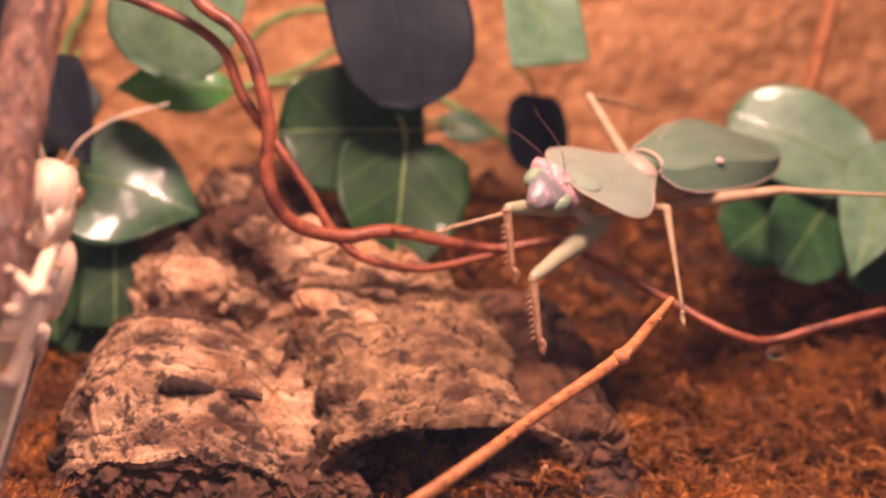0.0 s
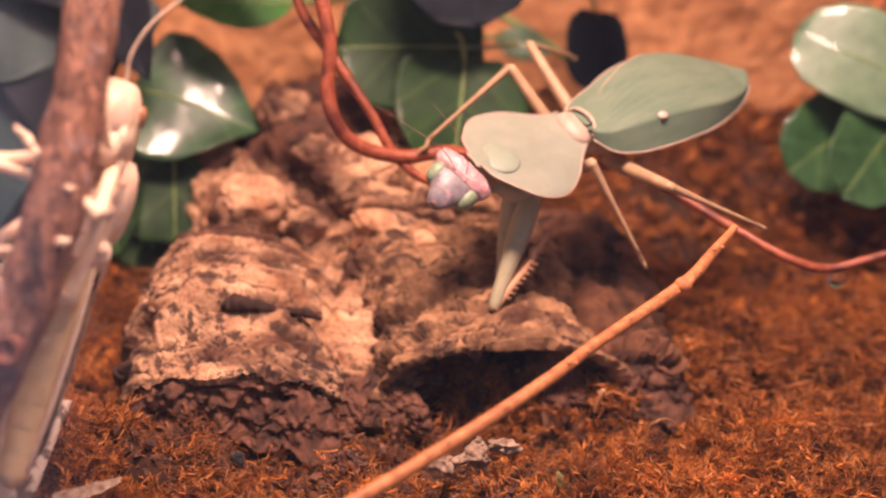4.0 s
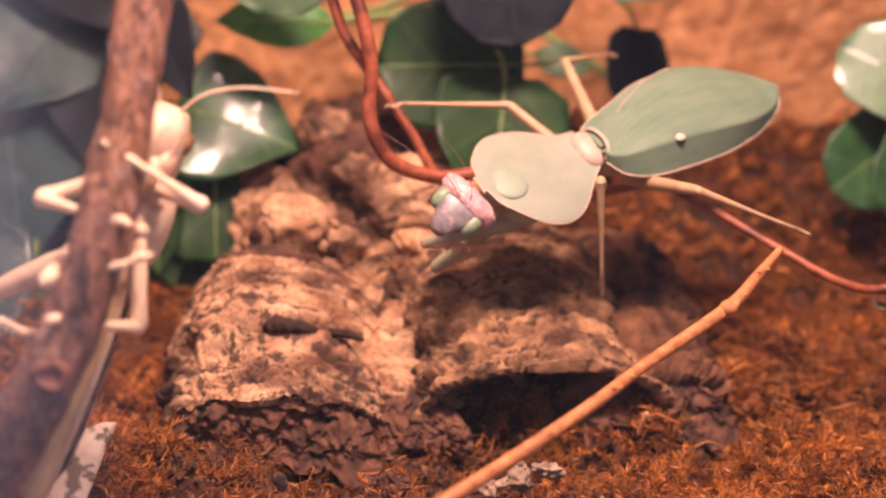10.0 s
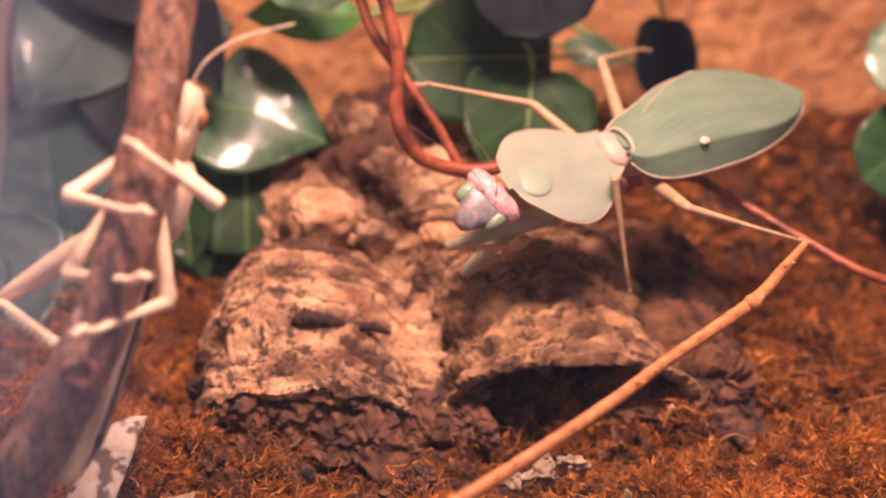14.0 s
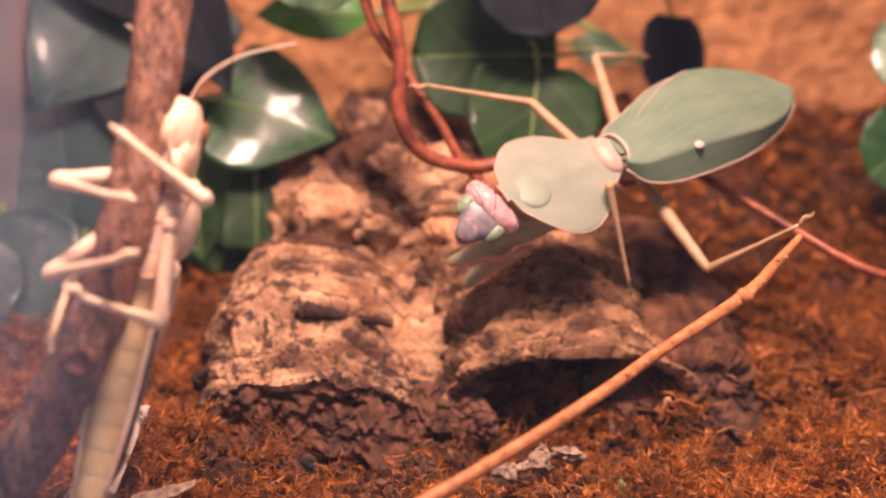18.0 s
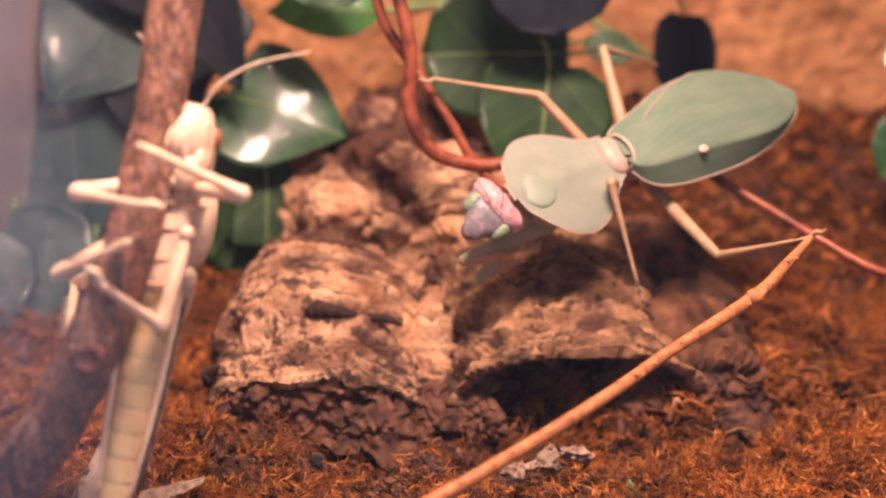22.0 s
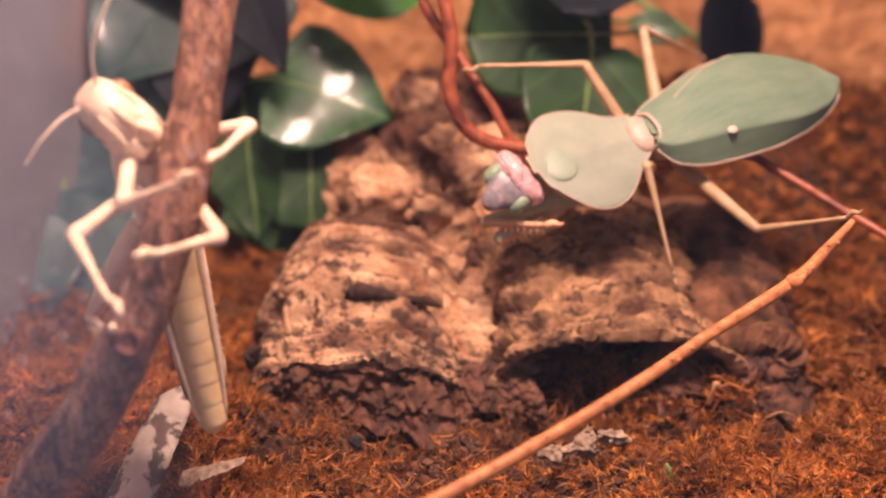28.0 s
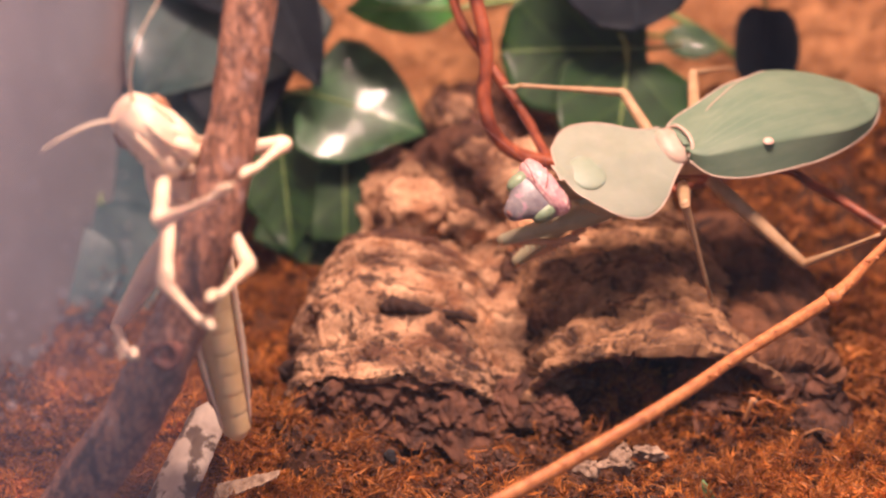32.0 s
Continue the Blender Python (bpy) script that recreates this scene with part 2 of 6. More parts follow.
KNOT = surface("branch_scar", (0.08, 0.022, 0.016), (0.24, 0.08, 0.05), scale=700, rough=0.7, bump=0.8)
TWIG = surface("twig_bark", (0.30, 0.088, 0.028), (0.62, 0.245, 0.088), scale=500, rough=0.55, bump=0.5, spots=(0.25, 0.08, 0.025), spot_scale=180, spot_at=(0.55, 0.7))
VINE = surface("vine_bark", (0.14, 0.026, 0.012), (0.40, 0.105, 0.045), scale=600, rough=0.38, bump=0.5, spots=(0.10, 0.02, 0.01), spot_scale=150)
STEM = surface("plant_stem", (0.10, 0.18, 0.04), (0.28, 0.36, 0.12), scale=200, rough=0.45, bump=0.2)
def hazed_glass():
    """Clear glass under an even film painted as haze, with a bank of mist whose edge wanders."""
    m = bpy.data.materials.new("hazed_glass")
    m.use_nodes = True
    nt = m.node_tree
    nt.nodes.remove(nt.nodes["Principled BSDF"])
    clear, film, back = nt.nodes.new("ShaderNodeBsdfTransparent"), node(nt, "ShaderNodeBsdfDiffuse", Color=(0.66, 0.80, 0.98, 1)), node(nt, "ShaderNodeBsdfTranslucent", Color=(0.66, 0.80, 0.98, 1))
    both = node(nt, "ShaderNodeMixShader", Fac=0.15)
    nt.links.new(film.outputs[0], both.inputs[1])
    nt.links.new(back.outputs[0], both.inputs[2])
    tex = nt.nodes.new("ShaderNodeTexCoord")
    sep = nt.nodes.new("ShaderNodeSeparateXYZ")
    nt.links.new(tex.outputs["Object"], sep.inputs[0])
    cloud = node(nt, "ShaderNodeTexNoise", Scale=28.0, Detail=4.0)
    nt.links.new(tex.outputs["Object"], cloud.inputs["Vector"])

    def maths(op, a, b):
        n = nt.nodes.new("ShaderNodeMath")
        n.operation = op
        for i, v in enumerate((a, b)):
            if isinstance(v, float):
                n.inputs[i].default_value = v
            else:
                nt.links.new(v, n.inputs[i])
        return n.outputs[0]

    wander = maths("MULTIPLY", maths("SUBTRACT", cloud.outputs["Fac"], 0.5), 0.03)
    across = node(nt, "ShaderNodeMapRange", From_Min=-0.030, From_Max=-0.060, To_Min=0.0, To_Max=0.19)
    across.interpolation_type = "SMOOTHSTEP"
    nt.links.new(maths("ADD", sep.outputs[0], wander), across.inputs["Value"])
    # mist kept up near the bottom to lighten the lower left
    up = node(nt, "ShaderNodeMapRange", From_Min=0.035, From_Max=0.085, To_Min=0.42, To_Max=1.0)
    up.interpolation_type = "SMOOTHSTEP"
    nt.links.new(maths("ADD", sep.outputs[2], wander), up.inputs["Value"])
    # the constant share is haze over the whole pane, lifting the darks
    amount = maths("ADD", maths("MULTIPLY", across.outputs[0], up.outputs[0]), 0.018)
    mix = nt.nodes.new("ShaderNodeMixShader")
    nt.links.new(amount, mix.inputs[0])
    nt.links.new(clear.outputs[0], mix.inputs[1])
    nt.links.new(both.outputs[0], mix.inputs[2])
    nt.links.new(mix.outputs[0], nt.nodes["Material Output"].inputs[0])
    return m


HAZED = hazed_glass()
MIST = surface("misted_glass", (0.24, 0.20, 0.20), (0.36, 0.31, 0.32), scale=18, rough=0.35, bump=0.1)
BOARD = surface("tank_board", (0.10, 0.08, 0.07), (0.16, 0.13, 0.12), scale=60, rough=0.7, bump=0.1)
DROP = surface("water_drop", (0.9, 0.9, 0.95), (0.95, 0.95, 1.0), rough=0.02, bump=0)
DROP.node_tree.nodes["Principled BSDF"].inputs["Transmission Weight"].default_value = 1.0
DROP.node_tree.nodes["Principled BSDF"].inputs["IOR"].default_value = 1.33
# water drops whitened: their bright specks are put into the colour
BEAD = surface("bright_drop", (0.60, 0.58, 0.60), (0.80, 0.78, 0.80), rough=0.15, bump=0, through_light=0.6)
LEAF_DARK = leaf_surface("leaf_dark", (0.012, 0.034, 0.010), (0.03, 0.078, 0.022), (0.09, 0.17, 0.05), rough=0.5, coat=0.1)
LEAF_MID = leaf_surface("leaf_mid", (0.025, 0.075, 0.028), (0.06, 0.16, 0.055), (0.12, 0.26, 0.09), rough=0.42, coat=0.4)
LEAF_GLOSS = leaf_surface("leaf_glossy", (0.028, 0.080, 0.032), (0.065, 0.165, 0.070), (0.12, 0.25, 0.10), rough=0.42, coat=0.45)
LEAF_GLOSS.node_tree.nodes["Principled BSDF"].inputs["Coat Roughness"].default_value = 0.10
LEAF_BRIGHT = leaf_surface("leaf_bright", (0.04, 0.19, 0.03), (0.10, 0.36, 0.06), (0.15, 0.40, 0.10), rough=0.42, coat=0.4)
LEAF_PALE = leaf_surface("leaf_pale", (0.10, 0.19, 0.10), (0.22, 0.34, 0.20), (0.12, 0.30, 0.12), rough=0.42, coat=0.3)
# blue-green lightened, with the haze over these leaves put into it
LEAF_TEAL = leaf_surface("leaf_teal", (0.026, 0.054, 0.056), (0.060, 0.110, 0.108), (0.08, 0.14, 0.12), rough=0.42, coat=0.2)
# nearly black, with the shade these leaves hang in put into the colour
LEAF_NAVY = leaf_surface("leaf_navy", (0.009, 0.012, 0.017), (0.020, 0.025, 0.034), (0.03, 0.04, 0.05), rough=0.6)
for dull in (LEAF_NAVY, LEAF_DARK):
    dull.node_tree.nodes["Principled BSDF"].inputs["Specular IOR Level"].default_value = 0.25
LOCUST_SKIN = surface("locust_skin", (0.80, 0.54, 0.37), (0.92, 0.72, 0.53), scale=500, rough=0.45, bump=0.25, subsurface=0.2, spots=(0.66, 0.45, 0.36), spot_scale=160, spot_at=(0.52, 0.7))
LOCUST_BELLY = surface("locust_belly", (0.70, 0.47, 0.23), (0.86, 0.63, 0.36), scale=300, rough=0.4, bump=0.1, subsurface=0.15)
LOCUST_WING = surface("locust_wing", (0.44, 0.30, 0.21), (0.62, 0.46, 0.34), scale=300, rough=0.5, bump=0.3, spots=(0.12, 0.065, 0.045), spot_scale=260, spot_at=(0.53, 0.60), through_light=0.2)
LOCUST_SEAM = surface("locust_seam", (0.42, 0.24, 0.15), (0.56, 0.34, 0.22), scale=600, rough=0.6, bump=0.2)
LOCUST_EYE = surface("locust_eye", (0.22, 0.09, 0.05), (0.42, 0.20, 0.10), scale=900, rough=0.2, bump=0)
SHED = surface("pale_mottled_skin", (0.52, 0.40, 0.32), (0.72, 0.59, 0.49), scale=300, rough=0.7, bump=0.4, spots=(0.14, 0.09, 0.065), spot_scale=230, spot_at=(0.50, 0.58))
M_SHIELD = surface("mantis_shield", (0.33, 0.37, 0.285), (0.44, 0.46, 0.37), scale=120, rough=0.5, bump=0.15, subsurface=0.2, through_light=0.35, spots=(0.30, 0.36, 0.25), spot_scale=70, spot_at=(0.58, 0.8))
M_BOSS = surface("mantis_boss", (0.29, 0.35, 0.26), (0.35, 0.40, 0.31), scale=160, rough=0.5, bump=0.1, subsurface=0.2, through_light=0.2)
M_ANTENNA = surface("mantis_antenna", (0.16, 0.06, 0.06), (0.28, 0.11, 0.10), scale=300, rough=0.5, bump=0)
M_WING = surface("mantis_wing", (0.19, 0.29, 0.20), (0.29, 0.37, 0.26), scale=180, rough=0.55, bump=0.25, through_light=0.42, stretch=(1, 0.3, 1))
M_JOINT = surface("mantis_joint", (0.40, 0.28, 0.22), (0.48, 0.38, 0.30), scale=400, rough=0.5, bump=0.3, subsurface=0.15)
M_MOUTH = surface("mantis_mouth", (0.26, 0.12, 0.11), (0.36, 0.20, 0.17), scale=500, rough=0.4, bump=0.2)
M_VEIN = surface("mantis_vein", (0.24, 0.32, 0.22), (0.32, 0.38, 0.28), scale=300, rough=0.5, bump=0)
M_RIM = surface("mantis_rim", (0.46, 0.33, 0.26), (0.56, 0.42, 0.34), scale=300, rough=0.45, bump=0)
M_LEG = surface("mantis_leg", (0.34, 0.21, 0.11), (0.52, 0.35, 0.21), scale=200, rough=0.45, bump=0.15, subsurface=0.15)
M_ARM = surface("mantis_arm", (0.31, 0.30, 0.19), (0.46, 0.40, 0.26), scale=150, rough=0.45, bump=0.1, subsurface=0.2)
M_SHIN = surface("mantis_shin", (0.50, 0.24, 0.13), (0.66, 0.38, 0.22), scale=250, rough=0.45, bump=0.2)
M_FACE = surface("mantis_face", (0.15, 0.125, 0.15), (0.29, 0.26, 0.26), scale=420, rough=0.35, bump=0.5, subsurface=0.15, spots=(0.42, 0.26, 0.30), spot_scale=420, spot_at=(0.56, 0.66))
M_PINK = surface("mantis_crown", (0.50, 0.23, 0.26), (0.70, 0.43, 0.42), scale=700, rough=0.35, bump=0.6, subsurface=0.2, spots=(0.80, 0.62, 0.56), spot_scale=620, spot_at=(0.55, 0.66))
M_EYE = surface("mantis_eye", (0.18, 0.25, 0.15), (0.29, 0.36, 0.24), scale=900, rough=0.45, bump=0.1, subsurface=0.1)
M_SPOT = surface("mantis_spot", (0.62, 0.40, 0.33), (0.72, 0.50, 0.42), rough=0.4, bump=0)
STRAW = surface("dry_straw", (0.38, 0.16, 0.06), (0.62, 0.32, 0.14), scale=400, rough=0.6, bump=0.2)
CRUMB = surface("cork_crumb", (0.05, 0.022, 0.015), (0.20, 0.092, 0.055), scale=300, rough=0.95, bump=0.5, vary=0.5)
PEBBLE = surface("pale_chip", (0.10, 0.055, 0.035), (0.50, 0.36, 0.26), scale=420, rough=0.9, bump=1.0, detail=8.0)
PELLET = surface("dark_pellet", (0.014, 0.012, 0.014), (0.035, 0.030, 0.034), scale=900, rough=0.85, bump=0.6)
# near-black cork colour that stands in for the shade inside gaps
GAP_SHADE = surface("gap_shade", (0.018, 0.008, 0.006), (0.060, 0.026, 0.017), scale=500, rough=0.95, bump=0.8, detail=8.0)
GREEN = surface("green_shoot", (0.10, 0.18, 0.06), (0.24, 0.34, 0.14), scale=300, rough=0.6, bump=0.2)


# ---- mesh helpers ----
def mesh_of(name, verts, faces, material, smooth=True):
    me = bpy.data.meshes.new(name)
    me.from_pydata([tuple(v) for v in verts], [], faces)
    me.materials.append(material)
    me.update()
    if smooth:
        me.polygons.foreach_set("use_smooth", [True] * len(me.polygons))
    return me


def part(name, data, parent=None, label=""):
    ob = new(name, data)
    ob.parent = parent
    return tagged(ob, label=label)


def thing(name, label, category, group="", kind="", data=None):
    return tagged(new(name, data), label=label, category=category, group=group, kind=kind)


def glide(points, n):
    """A smooth run of n steps through points (Catmull-Rom), also for rows that carry a radius."""
    p = [np.array(q, float) for q in points]
    p = [2 * p[0] - p[1]] + p + [2 * p[-1] - p[-2]]
    out = []
    for k in range(n + 1):
        s = k / n * (len(p) - 3)
        i = min(int(s), len(p) - 4)
        u = s - i
        a, b, c, d = p[i:i + 4]
        out.append(0.5 * (2 * b + (c - a) * u + (2 * a - 5 * b + 4 * c - d) * u * u + (3 * b - a - 3 * c + d) * u ** 3))
    return out


def tube_data(points, radii, n=24, sides=10, rough=0.0, rough_scale=300.0, caps=True, flat=1.0, along=0.05):
    """Verts and faces of a round tube along points, with uneven radius where rough is set."""
    rows = glide([(*p, r) for p, r in zip(points, radii)], n)
    verts, faces = [], []
    up = Vector((0.13, 0.21, 0.97))
    for i, row in enumerate(rows):
        a, b = rows[max(i - 1, 0)], rows[min(i + 1, n)]
        way = Vector((b - a)[:3]).normalized()
        side = way.cross(up)
        if side.length < 1e-3:
            side = way.cross(Vector((1, 0, 0)))
        side.normalize()
        up = side.cross(way).normalized()
        for k in range(sides):
            ang = 2 * math.pi * k / sides
            d = side * math.cos(ang) + up * math.sin(ang) * flat
            r = row[3]
            if rough:
                grain = Vector((d.x * row[3], d.y * row[3], d.z * row[3])) + Vector((0, 0, i / n * along))
                r *= 1 + rough * noise.fractal(grain * rough_scale, 1.0, 2.0, 4)
            verts.append(Vector(row[:3]) + d * r)
    for i in range(n):
        for k in range(sides):
            j = (k + 1) % sides
            faces.append((i * sides + k, i * sides + j, (i + 1) * sides + j, (i + 1) * sides + k))
    if caps:
        faces.append(tuple(range(sides))[::-1])
        faces.append(tuple(n * sides + k for k in range(sides)))
    return verts, faces


def tube(name, points, radii, material, parent=None, label="", **keys):
    return part(name, mesh_of(name, *tube_data(points, radii, **keys), material), parent, label)


def joined(*pieces):
    verts, faces = [], []
    for v, f in pieces:
        base = len(verts)
        verts += list(v)
        faces += [tuple(i + base for i in q) for q in f]
    return verts, faces


def loft_data(rows, sides=16, n=20):
    """A body along y: rows of (y, half width, top, bottom)."""
    rows = glide(rows, n)
    verts, faces = [], []
    for y, w, top, low in rows:
        mid, h = (top + low) / 2, max((top - low) / 2, 1e-5)
        for k in range(sides):
            a = 2 * math.pi * k / sides
            verts.append((max(w, 1e-5) * math.cos(a), y, mid + h * math.sin(a)))
    for i in range(n):
        for k in range(sides):
            j = (k + 1) % sides
            faces.append((i * sides + k, i * sides + j, (i + 1) * sides + j, (i + 1) * sides + k))
    faces.append(tuple(range(sides))[::-1])
    faces.append(tuple(n * sides + k for k in range(sides)))
    return verts, faces


def ball_data(centre, radii, seg=14, rings=9):
    verts, faces = [], []
    for i in range(rings + 1):
        a = math.pi * i / rings
        for k in range(seg):
            b = 2 * math.pi * k / seg
            s = max(math.sin(a), 0.001)
            verts.append((centre[0] + radii[0] * s * math.cos(b), centre[1] + radii[1] * s * math.sin(b), centre[2] + radii[2] * math.cos(a)))
    for i in range(rings):
        for k in range(seg):
            j = (k + 1) % seg
            faces.append((i * seg + k, (i + 1) * seg + k, (i + 1) * seg + j, i * seg + j))
    return verts, faces


def sheet_data(place_at, nu, nv, thickness):
    """A closed thin shell over u in 0..1 and v in -1..1."""
    top = [[Vector(place_at(i / nu, 2 * j / nv - 1)) for j in range(nv + 1)] for i in range(nu + 1)]
    verts = [p for row in top for p in row]
    m = nv + 1
    for i in range(nu + 1):
        for j in range(m):
            a = top[min(i + 1, nu)][j] - top[max(i - 1, 0)][j]
            b = top[i][min(j + 1, nv)] - top[i][max(j - 1, 0)]
            nrm = a.cross(b)
            nrm = nrm.normalized() if nrm.length > 1e-12 else Vector((0, 0, 1))
            if nrm.z < 0:
                nrm = -nrm
            verts.append(top[i][j] - nrm * thickness)
    off = (nu + 1) * m
    faces = []
    for i in range(nu):
        for j in range(nv):
            q = (i * m + j, (i + 1) * m + j, (i + 1) * m + j + 1, i * m + j + 1)
            faces += [q, tuple(off + k for k in q[::-1])]
    edge = [i * m for i in range(nu + 1)] + [nu * m + j for j in range(1, m)] + [i * m + nv for i in range(nu - 1, -1, -1)] + [j for j in range(nv - 1, 0, -1)]
    for a, b in zip(edge, edge[1:] + edge[:1]):
        faces.append((a, off + a, off + b, b))
    return verts, faces


# ---- the tank ----
def wavy(x, y):
    """Height of the loose floor, which is heaped up against the back wall."""
    p = Vector((x, y, 0))
    k, side = min(1.0, max(0.0, (y - 0.302) / 0.090)), min(1.0, max(0.0, (x + 0.045) / 0.040))
    return 0.030 * k * k * (3 - 2 * k) * side + 0.007 * noise.fractal(p * 28, 1.0, 2.0, 4) + 0.0055 * noise.fractal(p * 110, 0.8, 2.0, 4) - 0.003


def ground():
    nx, ny = 260, 160
    x0, x1, y0, y1 = -0.16, 0.34, 0.151, 0.41
    verts = [(x0 + (x1 - x0) * i / nx, y0 + (y1 - y0) * j / ny, 0) for j in range(ny + 1) for i in range(nx + 1)]
    verts = [(x, y, wavy(x, y)) for x, y, z in verts]
    faces = [(j * (nx + 1) + i, j * (nx + 1) + i + 1, (j + 1) * (nx + 1) + i + 1, (j + 1) * (nx + 1) + i) for j in range(ny) for i in range(nx)]
    tagged(new("ground", mesh_of("ground", verts, faces, SOIL)), label="loose orange-brown coir and moss floor of the tank", category="substrate", kind="structure")


def tufts(x, y):
    """How high the moss stands: rounded cushions with hollows between them."""
    p = Vector((x, y, 3))
    return 0.55 - abs(noise.noise(p * 75)) * 1.6 + 0.45 * noise.noise(p * 34)


def fibres(count=72000):
    rnd = random.Random(5)
    verts, faces = [], []
    for n in range(count):
        x, y = rnd.uniform(-0.13, 0.24), rnd.uniform(0.156, 0.395)
        if n % 2:
            x, y = rnd.uniform(-0.10, 0.15), rnd.uniform(0.175, 0.300)
        high = tufts(x, y)
        # thinned to dark soil over the crumbs and where the arch's shade lies
        if high < 0.14 and rnd.random() < 0.85 or rnd.random() < 0.85 * math.exp(-((x - 0.016) / 0.050) ** 4 - ((y - 0.219) / 0.025) ** 2 + 0.8 * noise.noise(Vector((x, y, 7)) * 90)):
            continue
        z = wavy(x, y) + rnd.uniform(-0.0010, 0.0014) + max(high, 0) * rnd.uniform(0.004, 0.0105)
        a, tilt = rnd.uniform(0, 2 * math.pi), rnd.uniform(-0.5, 1.0)
        flake = n % 6 == 0
        length, w = (rnd.uniform(0.0018, 0.0048), rnd.uniform(0.0003, 0.0008)) if flake else (rnd.uniform(0.0020, 0.0070), rnd.uniform(0.00007, 0.00022))
        if x > 0.055 and y > 0.235 and n % 3 == 0:
            length, w = length * 1.6, w * 2.2
        way = Vector((math.cos(a), math.sin(a), tilt)) * length
        bow = Vector((rnd.uniform(-1, 1), rnd.uniform(-1, 1), rnd.uniform(-0.6, 0.9))) * length * 0.42
        curl = Vector((rnd.uniform(-1, 1), rnd.uniform(-1, 1), rnd.uniform(-0.8, 0.8))) * length * 0.30
        side = Vector((-math.sin(a), math.cos(a), rnd.uniform(-0.7, 0.7))) * w
        lift = w * (0.35 if flake else 1)
        base = len(verts)
        for s in (0, 0.33, 0.67, 1):
            c = Vector((x, y, z)) + way * (s - 0.5) + bow * (1 - (2 * s - 1) ** 2) + curl * math.sin(2 * math.pi * s)
            r = 1 - 0.7 * abs(2 * s - 1)
            verts += [c + side * r, c - side * r * 0.5 + Vector((0, 0, lift * r)), c - side * r * 0.5 - Vector((0, 0, lift * r))]
        for k in range(3):
            i = base + 3 * k
            faces += [(i, i + 1, i + 4, i + 3), (i + 1, i + 2, i + 5, i + 4), (i + 2, i, i + 3, i + 5)]
    tagged(new("coir_fibres", mesh_of("coir_fibres", verts, faces, FIBRE)), label="tangled orange coir and moss fibres on the floor", category="moss", kind="stuff")


def moss(count=12000):
    """Shoots of moss: a curved stem set all round with short pointed leaflets, gathered in cushions."""
    rnd = np.random.RandomState(4)
    verts, faces = [], []
    made = 0
    while made < count:
        x, y = (rnd.uniform(-0.115, 0.215), rnd.uniform(0.162, 0.375)) if made % 4 == 0 else (rnd.uniform(0.035, 0.175), rnd.uniform(0.188, 0.310)) if made % 4 == 1 else (rnd.uniform(-0.10, 0.10), rnd.uniform(0.165, 0.220)) if made % 4 == 2 else (rnd.uniform(-0.105, -0.035), rnd.uniform(0.185, 0.275))
        high = tufts(x, y)
        # bare zone: crumbled soil, widened to stand for shade before the arch
        bare = math.exp(-((x - 0.016) / 0.050) ** 4 - ((y - 0.219) / 0.025) ** 2)
        if high < 0.10 or rnd.rand() < 0.95 * bare:
            made += 1
            continue
        made += 1
        z = wavy(x, y) + high * rnd.uniform(0.003, 0.010)
        turn, rise, long = rnd.uniform(0, 2 * math.pi), rnd.uniform(-0.3, 0.9), rnd.uniform(0.004, 0.009)
        way = np.array((math.cos(turn), math.sin(turn), rise)) * long
        sag = np.array((rnd.uniform(-1, 1), rnd.uniform(-1, 1), rnd.uniform(-1.0, 0.2))) * long * 0.35
        many = rnd.randint(28, 44)
        s_ = np.sort(rnd.rand(many))
        c = np.array((x, y, z)) + way * s_[:, None] + sag * (s_ ** 2)[:, None]
        out = rnd.normal(size=(many, 3)) + way / long * 0.9
        out /= np.linalg.norm(out, axis=1)[:, None]
        side = np.cross(out, rnd.normal(size=(many, 3)))
        side /= np.linalg.norm(side, axis=1)[:, None]
        size = rnd.uniform(0.0011, 0.0034, (many, 1)) * (1.1 - 0.5 * s_[:, None])
        wide = size * rnd.uniform(0.06, 0.13, (many, 1))
        keel = np.cross(out, side) * wide * 0.5
        leafs = np.stack([c, c + out * size * 0.4 + side * wide - keel, c + out * size, c + out * size * 0.4 - side * wide - keel, c + out * size * 0.5 + keel], 1)
        base = len(verts)
        verts += leafs.reshape(-1, 3).tolist()
        for k in range(many):
            i = base + 5 * k
            faces += [(i, i + 1, i + 4), (i + 1, i + 2, i + 4), (i + 2, i + 3, i + 4), (i + 3, i, i + 4)]
        stem = [np.array((x, y, z)) + way * u + sag * u * u for u in (0, 0.35, 0.7, 1.0)]
        base = len(verts)
        for k, q in enumerate(stem):
            r = 0.00016 * (1 - 0.2 * k)
            verts += [(q[0] + r, q[1], q[2]), (q[0] - r * 0.5, q[1] + r, q[2]), (q[0] - r * 0.5, q[1], q[2] + r)]
        for k in range(3):
            i = base + 3 * k
            faces += [(i, i + 1, i + 4, i + 3), (i + 1, i + 2, i + 5, i + 4), (i + 2, i, i + 3, i + 5)]
    tagged(new("moss_shoots", mesh_of("moss_shoots", verts, faces, MOSS, False)), label="dry orange moss shoots in loose cushions", category="moss", kind="stuff")


